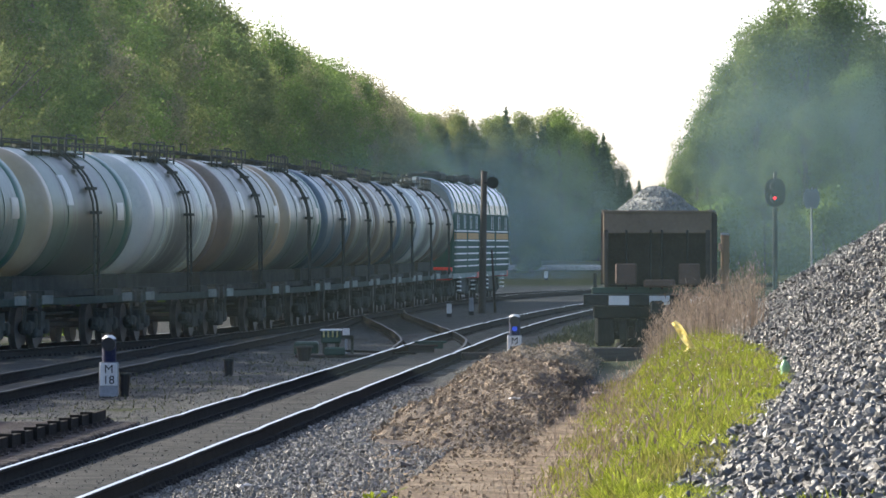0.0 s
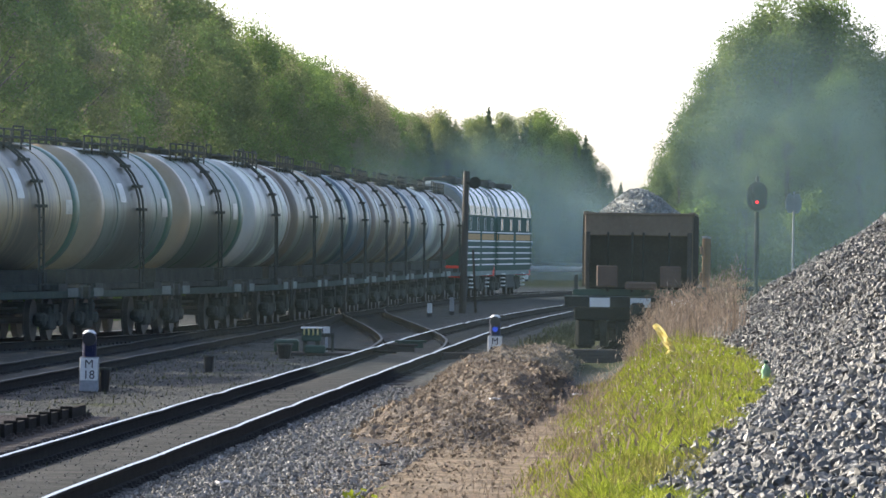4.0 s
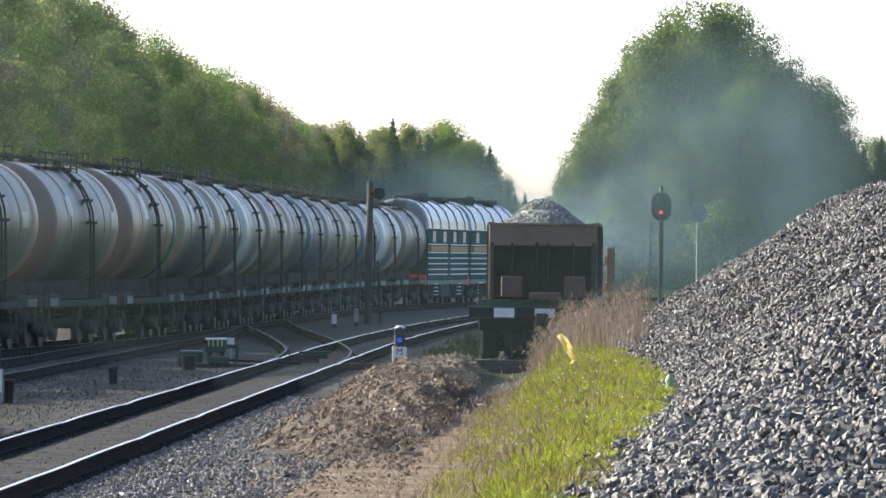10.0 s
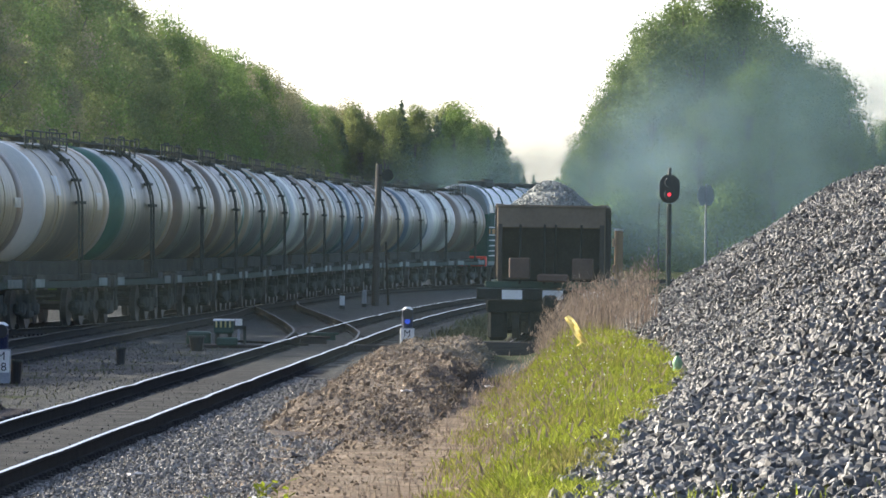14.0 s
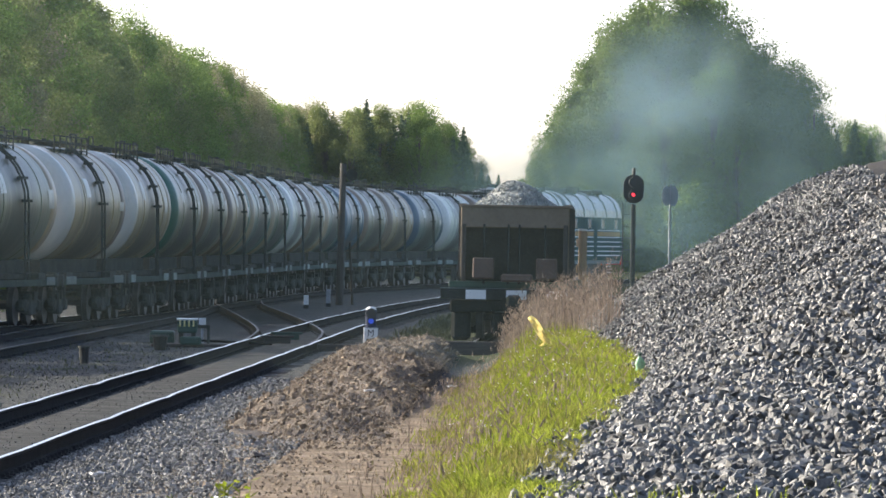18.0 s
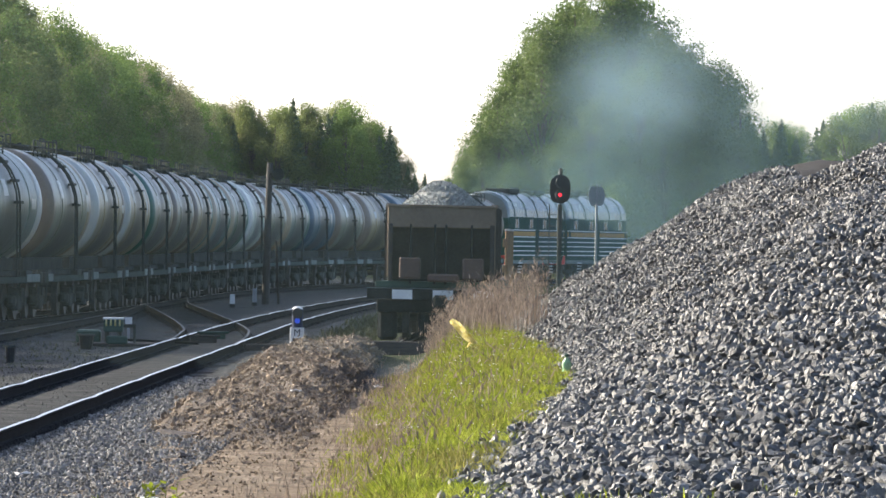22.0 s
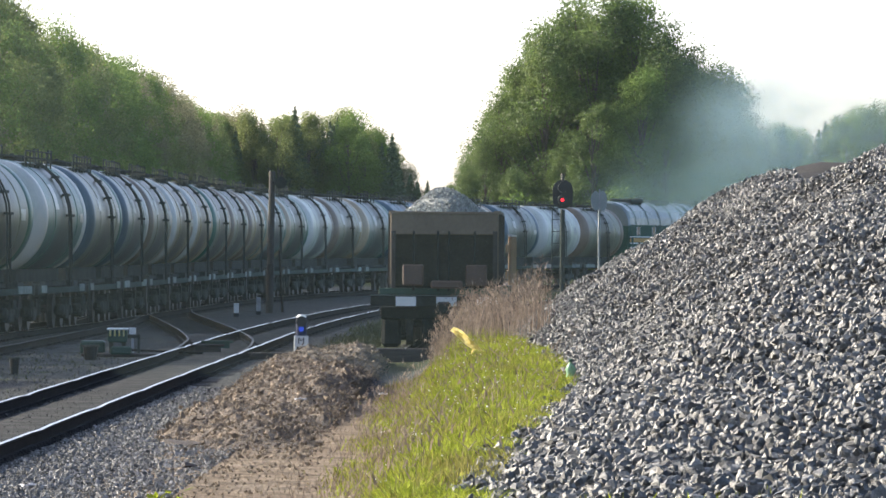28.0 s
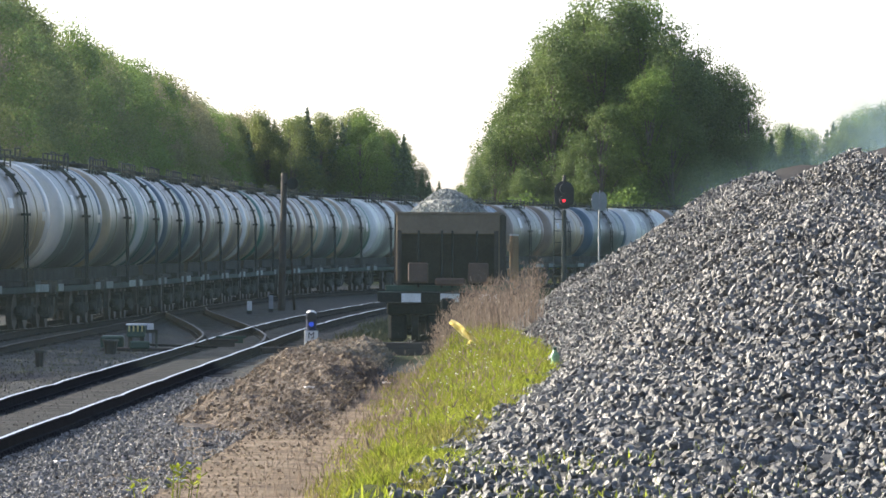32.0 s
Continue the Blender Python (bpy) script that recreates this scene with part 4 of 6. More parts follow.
def build_heap():
    t = thing("stone_heap", "large heap of loose grey crushed stone on a grassy bank", "gravel heap")
    xs, ys = np.arange(-1, 34, 0.35), np.arange(32, 145, 0.6)
    X, Y = np.meshgrid(xs, ys)
    X = X + foot(Y) - 0.5
    H = heap(X, Y)
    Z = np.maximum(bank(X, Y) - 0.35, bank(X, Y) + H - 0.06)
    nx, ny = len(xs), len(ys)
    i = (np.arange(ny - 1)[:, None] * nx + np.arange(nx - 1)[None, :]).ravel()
    # the core sheet is coloured dark so the stone gaps look shaded
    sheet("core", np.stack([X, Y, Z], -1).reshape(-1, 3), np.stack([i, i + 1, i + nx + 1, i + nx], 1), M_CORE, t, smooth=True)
    rng = np.random.default_rng(8)
    n = 128000
    y = 34 + (142 - 34) * rng.random(n) ** 1.4
    d = rng.random(n) * 5.0 - 0.25
    x = foot(y) + d
    keep = (heap(x, y) + rng.normal(0, 0.05, n) > -0.02)
    x, y = x[keep], y[keep]
    size = np.clip(rng.lognormal(-3.36, 0.26, len(x)), 0.022, 0.065) * (1.28 - 0.26 * smooth(46, 85, y))
    z = bank(x, y) + np.maximum(heap(x, y), 0) - 0.03 + rng.random(len(x)) * 0.085
    P = np.stack([x, y, z], 1)
    near = np.argsort(np.hypot(y - 44, (x - foot(y) - 1.5) * 3))[:280]
    rest = np.ones(len(P), bool)
    rest[near] = False
    stones("loose_gravel", P[rest], size[rest], M_STONE, 5, t)
    for me in PEBBLES:
        me.materials.append(M_STONE)
    for k in near:
        ob = new("stone", PEBBLES[k % len(PEBBLES)])
        ob.parent = t
        ob.matrix_basis = Matrix.LocRotScale(P[k], Euler(rng.random(3) * 6.28), [float(size[k])] * 3)


build_heap()


def build_ballast():
    rng = np.random.default_rng(41)
    for k, (n, d0, d1, y0, y1) in enumerate(((22000, 1.0, 3.4, 60, 125), (800, 2.6, 4.4, 60, 95), (4800, -5.2, -1.3, 66, 160), (800, 3.2, 5.7, 58, 88), (1200, -0.6, 0.6, 58, 120))):
        y = y0 + (y1 - y0) * rng.random(n) ** 1.3
        x = -1.25 + 0.042 * (y - 136) + d0 + (d1 - d0) * rng.random(n)
        P = np.stack([x, y, bank(x, y) + (0.045 if d1 == 0.6 else 0.005) + 0.015 * rng.random(n)], 1)
        ob = stones("ballast", P, np.clip(rng.lognormal(-3.75 if d0 == 1.0 else -4.5 if d1 == 0.6 else -4.1, 0.35, n), 0.01, 0.06), M_GRIT if d0 == 1.0 else M_BALLAST if d0 < 0 else M_CLOD, 50 + k)
        tagged(ob, "loose grey ballast stones beside the rails", "ballast")


build_ballast()


def far_strip():
    rng = np.random.default_rng(60)
    n = 5000
    x, y = rng.uniform(2, 20, n), 655 + rng.normal(0, 2.2, n)
    ob = stones("far_ballast", np.stack([x, y, 0.05 + rng.random(n) * 0.3], 1), rng.uniform(0.1, 0.25, n), M_CONCRETE, 61)
    tagged(ob, "pale ballast shoulder of a distant track", "ballast")


far_strip()


def build_load():
    t = thing("stone_load", "grey crushed stone heaped in the hopper wagon", "gravel", at=HOPPER_AT)
    rng = np.random.default_rng(12)

    def top(x, y):
        return 2.86 + 0.74 * np.exp(-((y - 0.05) / 0.78) ** 2) * (0.8 + 0.2 * np.cos((x + 4.3) * 1.15)) * smooth(6.5, 4.6, np.abs(x)) + 0.04 * np.sin(3 * x + 5 * y)

    xs, ys = np.arange(-6.5, 6.51, 0.2), np.arange(-1.15, 1.151, 0.115)
    X, Y = np.meshgrid(xs, ys)
    nx, ny = len(xs), len(ys)
    i = (np.arange(ny - 1)[:, None] * nx + np.arange(nx - 1)[None, :]).ravel()
    sheet("core", np.stack([X, Y, top(X, Y) - 0.05], -1).reshape(-1, 3), np.stack([i, i + 1, i + nx + 1, i + nx], 1), M_LOAD, t, smooth=True)
    x, y = rng.random(9000) * 12.9 - 6.45, rng.random(9000) * 2.28 - 1.14
    stones("loose_gravel", np.stack([x, y, top(x, y) - 0.02], 1), rng.random(9000) * 0.025 + 0.025, M_LOAD, 6, t)


build_load()


# ---- spoil, grass and reeds ----
def blades(name, P, height, width, lean, material, seed, label, category, bend=0.35):
    """Many tapering blades in one mesh; each of two joints."""
    rng = np.random.default_rng(seed)
    n = len(P)
    a, b = rng.random(n) * 6.283, rng.random(n) * 6.283
    side = np.stack([np.cos(a), np.sin(a), np.zeros(n)], 1) * width[:, None]
    tilt = np.stack([np.cos(b), np.sin(b), np.zeros(n)], 1) * (rng.random(n) * lean)[:, None] * height[:, None]
    up = np.zeros((n, 3))
    up[:, 2] = height
    v = np.stack([P - side, P + side, P + up * 0.55 + tilt * bend + side * 0.8, P + up * 0.55 + tilt * bend - side * 0.8, P + up + tilt], 1)
    k = np.arange(n)[:, None] * 5
    f = np.concatenate([k + [0, 1, 2], k + [0, 2, 3], k + [3, 2, 4]])
    ob = sheet(name, v.reshape(-1, 3), f, material)
    return tagged(ob, label, category, kind="stuff")


def build_mound():
    t = thing("spoil_mound", "long low mound of dry brown earth beside the track", "earth mound")
    xs, ys = np.linspace(-1.7, 2.0, 60), np.arange(80, 160, 0.45)
    X, Y = np.meshgrid(xs, ys)
    mid = 0.55 + 0.036 * (Y - 100)
    D = X
    X = X + mid
    rng = np.random.default_rng(4)
    lump = np.zeros_like(X)
    for k in range(70):
        cx, cy, r = rng.uniform(-1.1, 1.2), rng.uniform(84, 150), rng.uniform(0.25, 0.6)
        lump += rng.uniform(0.03, 0.17) * np.exp(-((D - cx) / r) ** 2 - ((Y - cy) / (r * 5)) ** 2)
    for k in range(260):
        cx, cy, r = rng.uniform(-1.2, 1.3), rng.uniform(84, 150), rng.uniform(0.07, 0.2)
        lump += rng.uniform(-0.07, 0.13) * np.exp(-((D - cx) / r) ** 2 - ((Y - cy) / (r * 6)) ** 2)
    H = 0.31 * np.clip(1 - (D / np.where(D < 0, 1.4, 1.05)) ** 2, 0, 1) * smooth(80, 120, Y) * smooth(158, 146, Y)
    H = H + lump * (D > -1.3) * (D < 0.95) * smooth(82, 92, Y) * 0.8 + rng.normal(0, 0.01, X.shape)
    H = np.where((D < -1.45) | (D > 1.15), -0.12, H - 0.04)
    Z = bank(X, Y) * 0.8 + H
    nx, ny = len(xs), len(ys)
    i = (np.arange(ny - 1)[:, None] * nx + np.arange(nx - 1)[None, :]).ravel()
    sheet("earth", np.stack([X, Y, Z], -1).reshape(-1, 3), np.stack([i, i + 1, i + nx + 1, i + nx], 1), M_SOIL, t)
    n = 34000
    j, k = rng.integers(0, ny, n), rng.integers(5, nx - 15, n)
    P = np.stack([X[j, k], Y[j, k], Z[j, k]], 1) + rng.normal(0, 0.06, (n, 3)) * [1, 3, 0.12]
    straw = P[:2600] + [0, 0, 0.01]
    blades("straw", straw, rng.uniform(0.02, 0.1, len(straw)), rng.uniform(0.003, 0.008, len(straw)), 3.0, M_DEAD, 10, "dry straw and roots in the earth mound", "straw")
    slab = thing("earth_slab", "dark flat slab of dried earth at the mound's end", "rock", at=pose(-0.62, 89.5, 0.03))
    bm = bmesh.new()
    bm.from_mesh(PEBBLES[6])
    bmesh.ops.scale(bm, vec=(0.4, 0.7, 0.13), verts=bm.verts)
    part("slab_body", bm, M_OLD_TIE, slab)
    stones("crumbled_soil", P, np.clip(rng.lognormal(-4.05, 0.55, n), 0.008, 0.08), M_CLOD, 9, t)


build_mound()


def build_grass():
    rng = np.random.default_rng(21)
    n = 130000
    y = 38 + 90 * rng.random(n) ** 1.2
    toe = 1.0 + 0.035 * (y - 66)
    x = toe - 0.05 + (foot(y) + 0.45 - toe) * rng.random(n) + rng.normal(0, 0.12, n)
    patch = np.sin(x * 5.1 + y * 0.4) + np.sin(y * 0.83 - x * 2.2) + rng.normal(0, 0.6, n)
    bare = (y < 54) & (y > 43) & (x > foot(y) - 0.42 + 0.1 * np.sin(y * 2.1))
    keep = (patch > -1.05) & ~(bare & (rng.random(n) < 0.85)) & (x < foot(y) + 0.06 + rng.normal(0, 0.04, n)) & (heap(x, y) < 0.12) & (y < 118 + rng.normal(0, 4, n))
    x, y = x[keep], y[keep]
    P = np.stack([x, y, bank(x, y) - 0.01], 1)
    blades("grass", P, rng.uniform(0.03, 0.085, len(x)) * (1.25 + 0.75 * np.sin(x * 3.1 + y * 0.9) * np.sin(y * 0.37 + x)), rng.uniform(0.003, 0.009, len(x)), 1.3, M_GRASS, 22, "fresh bright green grass on the bank", "grass")
    n = 46000
    y = 36 + 92 * rng.random(n) ** 1.25
    toe = 1.0 + 0.035 * (y - 66)
    x = toe - 0.1 + (foot(y) + 0.35 - toe) * rng.random(n) ** 1.3 + rng.normal(0, 0.15, n)
    tuft = np.sin(x * 3.3 - y * 0.61) + np.sin(y * 0.47 + x * 1.7) + rng.normal(0, 0.5, n)
    keep = (tuft > 0.15) & (x < foot(y) + 0.04) & (heap(x, y) < 0.08)
    x, y = x[keep], y[keep]
    P = np.stack([x, y, bank(x, y) - 0.01], 1)
    blades("grass", P, rng.uniform(0.05, 0.15, len(x)), rng.uniform(0.003, 0.008, len(x)), 1.0, M_OLIVE, 26, "taller olive grass in tufts on the bank", "grass")
    n = 1500
    y, x = rng.uniform(30.0, 38.2, n), rng.uniform(0.3, 4.2, n)
    P = np.stack([x, y, bank(x, y) + np.maximum(0, heap(x, y))], 1)
    blades("front_grass", P, rng.uniform(0.03, 0.1, n), rng.uniform(0.004, 0.01, n), 0.8, M_GRASS, 24, "green grass before the stone heap", "grass")
    n = 240
    y, x = rng.uniform(38.4, 40.4, n), rng.normal(2.0, 0.45, n)
    P = np.stack([x, y, bank(x, y) + np.maximum(0, heap(x, y))], 1)
    blades("front_sprigs", P, rng.uniform(0.05, 0.13, n), rng.uniform(0.004, 0.009, n), 0.7, M_GRASS, 29, "bright sprigs of grass among the nearest stones", "grass")
    # earth showing at the heap's near foot, and thin dry stems on the dirt
    n = 1500
    y = rng.uniform(43, 54, n)
    x = foot(y) - 0.4 * rng.random(n) ** 1.4
    ob = stones("bare_earth", np.stack([x, y, bank(x, y) + 0.004], 1), np.clip(rng.lognormal(-4.2, 0.4, n), 0.008, 0.035), M_CLOD, 27)
    tagged(ob, "crumbs of bare brown earth at the heap's foot", "earth")
    n = 230
    y, x = rng.uniform(55, 74, n), rng.uniform(-0.15, 0.85, n)
    x = x + 0.03 * (y - 60)
    blades("dry_stems", np.stack([x, y, bank(x, y) - 0.01], 1), rng.uniform(0.1, 0.3, n), rng.uniform(0.002, 0.004, n), 0.5, M_DEAD, 28, "thin dry brown stems standing on the dirt", "dry grass")
    # dandelion clocks and pale tips
    n = 220
    y = 50 + 60 * rng.random(n)
    toe = 1.0 + 0.035 * (y - 66)
    x = toe + (foot(y) - toe) * rng.random(n)
    P = np.stack([x, y, bank(x, y) + rng.uniform(0.05, 0.2, n)], 1)
    stones("seed_heads", P, rng.uniform(0.006, 0.014, n), M_WHITE, 25)
    bpy.data.objects["seed_heads"]["label"] = "small pale flower heads in the grass"
    # sparse grass along the foot and in the yard
    n = 1500
    y = 62 + 100 * rng.random(n)
    x = rng.normal(0, 1, n) * 1.2 + x_near(130) - 3.2 + 0.042 * (y - 130)
    P = np.stack([x, y, np.zeros(n)], 1)
    blades("yard_weeds", P, rng.uniform(0.03, 0.1, n), rng.uniform(0.004, 0.012, n), 0.9, M_WEED, 23, "low sparse weeds in the ballast", "weeds")


build_grass()


def build_verge():
    rng = np.random.default_rng(71)
    n = 9000
    y = 134 + 90 * rng.random(n) ** 1.4
    x = 0.042 * y - 6.96 + 1.7 + rng.gamma(2.0, 0.9, n)
    keep = (np.sin(x * 2.3 + y * 0.21) + np.sin(y * 0.33 - x) + rng.normal(0, 0.5, n) > -0.6) & (x < 0.045 * y - 3.4)
    x, y = x[keep], y[keep]
    P = np.stack([x, y, np.maximum(0, bank(x, y))], 1)
    blades("verge_weeds", P, rng.uniform(0.04, 0.22, len(x)), rng.uniform(0.006, 0.016, len(x)), 0.9, M_WEED, 72, "dull green weeds on the verge by the siding", "weeds")


build_verge()


def build_reeds():
    rng = np.random.default_rng(31)
    runs = [(1150, 112, 140, 0.3, 1.2, 0.4, 0.95), (480, 58, 124, -0.2, 0.28, 0.1, 0.36), (300, 46, 112, 0.15, 0.95, 0.08, 0.26)]
    for k, (n, y0, y1, s0, s1, h0, h1) in enumerate(runs):
        c = rng.random((90, 2))
        pick = rng.integers(0, 90, n)
        y = y0 + (y1 - y0) * np.clip(c[pick, 0] + rng.normal(0, 0.03, n), 0, 1)
        toe = 1.0 + 0.035 * (y - 66)
        x = toe + (foot(y) - toe) * (s0 + (s1 - s0) * c[pick, 1] + rng.normal(0, 0.06, n))
        P = np.stack([x, y, bank(x, y) + np.maximum(0, heap(x, y)) - 0.02], 1)
        keep = heap(x, y) < 0.5
        P = P[keep]
        h = rng.uniform(h0, h1, len(P)) * (0.6 + 0.45 * c[pick, 1][keep])
        blades("dry_reeds" if k == 0 else "dry_stalks", P, h, rng.uniform(0.003, 0.007, len(P)), 0.5, M_DEAD, 33 + k, "tall dry brown reeds on the bank" if k == 0 else "thin dry brown stalks in the grass", "dry grass", 0.3)
        # feathery heads
        top = P.copy()
        top[:, 2] += h * 0.9
        rep = np.repeat(top, 4, 0) + rng.normal(0, 1, (len(P) * 4, 3)) * [0.06, 0.06, 0.12]
        blades("reed_heads", rep, rng.uniform(0.04, 0.1, len(rep)), rng.uniform(0.004, 0.009, len(rep)), 1.4, M_DEAD, 37 + k, "feathery dry seed heads of the reeds", "dry grass", 0.5)


build_reeds()


# ---- signals, posts and yard gear ----
def post_signal():
    t = thing("light_signal", "black two-lamp railway signal showing red on a grey mast", "railway signal", at=pose(9.78, 208, 0))
    bm = bmesh.new()
    rod(bm, (0, 0, 0), (0, 0, 3.6), 0.07, 12)
    part("mast", bm, M_BLACK, t)
    boxes("base", [(-0.2, 0.2, -0.2, 0.2, 0, 0.3)], M_CONCRETE, t, bevel=0.03)
    bm = bmesh.new()
    pts = [(0.3 * math.sin(radians(g)), 4.18 + 0.3 * math.cos(radians(g))) for g in range(-90, 91, 15)] + [(0.3 * math.sin(radians(g)), 3.92 + 0.3 * math.cos(radians(g))) for g in range(90, 271, 15)]
    vs = [bm.verts.new((x, 0.0, z)) for x, z in pts]
    face = bm.faces.new(vs)
    r = bmesh.ops.extrude_face_region(bm, geom=[face])
    for v in r["geom"]:
        if isinstance(v, bmesh.types.BMVert):
            v.co.y += 0.05
    bmesh.ops.recalc_face_normals(bm, faces=bm.faces)
    shield = part("shield", bm, M_LID, t, "black oval shield")
    for z in (4.24, 3.88):
        bm = bmesh.new()
        rod(bm, (0, -0.28, z), (0, 0.0, z), 0.15, 18)
        part("lamp_housing", bm, M_LID, shield)
    bm = bmesh.new()
    rod(bm, (-0.02, -0.3, 3.88), (-0.02, -0.285, 3.88), 0.047, 18)
    part("red_lens", bm, M_LAMPRED, t, "glowing red lens")
    bm = bmesh.new()
    rod(bm, (0, 0.02, 4.42), (0, 0.02, 4.66), 0.05, 8)
    part("mast_cap", bm, M_LID, t)
    bm = bmesh.new()
    rod(bm, (-0.3, 0.1, 0.4), (-0.3, 0.1, 3.6), 0.018, 6)
    for k in range(9):
        rod(bm, (-0.3, 0.1, 0.5 + 0.35 * k), (0.0, 0.03, 0.5 + 0.35 * k), 0.014, 5)
    part("ladder", bm, M_BLACK, t)


def disc_signal():
    t = thing("signal_board", "pale grey oval signal board seen from behind on a thin post", "railway signal", at=pose(10.86, 208, 0))
    bm = bmesh.new()
    rod(bm, (0, 0, 0), (0, 0, 4.1), 0.035, 10)
    part("post", bm, M_SIGNBACK, t)
    for s in (-0.11, 0.09):
        bm = bmesh.new()
        bmesh.ops.create_cone(bm, cap_ends=True, segments=28, radius1=0.14, radius2=0.14, depth=0.03, matrix=Matrix.Translation((s, -0.06, 3.86)) @ Matrix.Rotation(radians(90), 4, "X") @ Matrix.Diagonal((1, 2.1, 1, 1)))
        part("board", bm, M_SIGNBACK, t)
    boxes("rib", [(-0.02, 0.02, -0.1, -0.05, 3.55, 4.2)], M_GREY, t)


def pole_mast():
    t = thing("loudspeaker_pole", "dark timber pole with a round horn loudspeaker", "pole", at=pose(1.42, 256, 0, 0, 0.8, 0))
    bm = bmesh.new()
    rod(bm, (0, 0, -0.05), (0, 0, 5.15), 0.14, 12, 0.11)
    part("pole", bm, M_POLE, t)
    bm = bmesh.new()
    rod(bm, (0.27, 0.0, 4.75), (0.31, -0.34, 4.74), 0.07, 16, 0.22)
    part("horn", bm, M_SHADE, t, "black round horn")
    boxes("bracket", [(0.0, 0.3, -0.15, -0.1, 4.7, 4.76)], M_RUST, t)
    bm = bmesh.new()
    rod(bm, (0.5, 3, -0.02), (0.32, 0.2, 2.3), 0.05, 10, 0.04)
    part("prop", bm, M_POLE, t, "leaning timber prop")
    boxes("cable_box", [(-0.1, 0.1, -0.2, -0.12, 1.4, 1.8)], M_POLE, t, bevel=0.01)


def letters(text, size, material, parent, at):
    cu = bpy.data.curves.new("lettering", "FONT")
    cu.body, cu.size, cu.extrude, cu.align_x = text, size, 0.004, "CENTER"
    tmp = bpy.data.objects.new("tmp", cu)
    scene.collection.objects.link(tmp)
    me = bpy.data.meshes.new_from_object(tmp.evaluated_get(bpy.context.evaluated_depsgraph_get()))
    bpy.data.objects.remove(tmp)
    me.materials.append(material)
    ob = new("lettering", me)
    ob.parent, ob.matrix_basis = parent, at
    return ob


def dwarf_signal(x, y, words, lit, label):
    t = thing("dwarf_signal", label, "railway signal", "low shunting signals", at=pose(x, y, 0))
    plinth = boxes("plinth", [(-0.16, 0.16, -0.1, 0.1, 0, 0.58)], M_GREY, t, "pale numbered plinth", bevel=0.015)
    boxes("number_plate", [(-0.145, 0.145, -0.108, -0.1, 0.19, 0.56)], M_WHITE, plinth, "white painted plate", bevel=0.003)
    for k, word in enumerate(words):
        letters(word, 0.2, M_LID, plinth, pose(0.0, -0.112, 0.4 - 0.18 * k, 90, 0, 0))
    if len(words) == 1:
        boxes("bar", [(-0.1, 0.1, -0.114, -0.108, 0.22, 0.34)], M_LID, plinth, "dark unreadable mark")
    bm = bmesh.new()
    rod(bm, (0, 0.02, 0.58), (0, 0.02, 0.98), 0.12, 18)
    part("lamp_housing", bm, M_BLUE, t, "dark blue lamp housing", smooth=False)
    bm = bmesh.new()
    rod(bm, (0, -0.13, 0.72), (0, -0.09, 0.72), 0.058, 18)
    part("lens", bm, M_LAMPBLUE if lit else M_BLUE, t, "blue lens")
    bm = bmesh.new()
    rod(bm, (0, 0.0, 0.97), (0, 0.0, 1.03), 0.125, 18, 0.06)
    part("hood", bm, M_WHITE, t, "white-topped round hood")
    bm = bmesh.new()
    rod(bm, (0, -0.2, 0.88), (0, 0.0, 0.88), 0.115, 16)
    part("visor", bm, M_LID, t)


def switch_machine():
    t = thing("point_machine", "green point machine with white-striped lever box on a timber bed", "point machine", at=pose(-2.5, 158, 0))
    boxes("motor_case", [(-0.22, 0.22, -0.4, 0.4, 0.32, 0.6)], M_DECKGREEN, t, "green steel case", bevel=0.03)
    boxes("lid", [(-0.24, 0.24, -0.42, 0.42, 0.6, 0.64)], M_WHITE, t, "white lid", bevel=0.01)
    for k in range(4):
        boxes("stripe", [(-0.18 + 0.1 * k, -0.14 + 0.1 * k, -0.412, -0.402, 0.46, 0.6)], M_TAPE, t, "pale yellow stripe")
    for x in (-0.14, 0.14):
        boxes("pedestal", [(x - 0.05, x + 0.05, -0.3, 0.3, 0.08, 0.33)], M_BLACK, t, bevel=0.01)
    boxes("bed", [(-0.8, 0.95, -0.7, 0.7, 0.0, 0.08)], M_OLD_TIE, t, bevel=0.02)
    boxes("gear_box", [(-0.15, 0.32, -0.75, -0.35, 0.06, 0.24)], M_DECKGREEN, t, bevel=0.03)
    boxes("cover", [(-0.85, -0.3, 0.5, 1.7, 0.05, 0.34)], M_DECKGREEN, t, "dark green cover", bevel=0.04)
    boxes("side_bracket", [(0.22, 0.5, -0.1, 0.1, 0.42, 0.5), (0.44, 0.5, -0.1, 0.1, 0.05, 0.5)], M_BLACK, t, bevel=0.01)
    bm = bmesh.new()
    rod(bm, (0.3, 0, 0.15), (1.9, -0.4, 0.1), 0.025, 8)
    part("throw_rod", bm, M_RUST, t)
    k = thing("number_plate_post", "small white square plate on a short post", "marker post", at=pose(-2.25, 164, 0))
    boxes("post", [(-0.03, 0.03, -0.03, 0.03, 0, 0.5)], M_GREY, k)
    boxes("plate", [(-0.08, 0.08, -0.05, -0.03, 0.4, 0.58)], M_WHITE, k, "white plate", bevel=0.004)


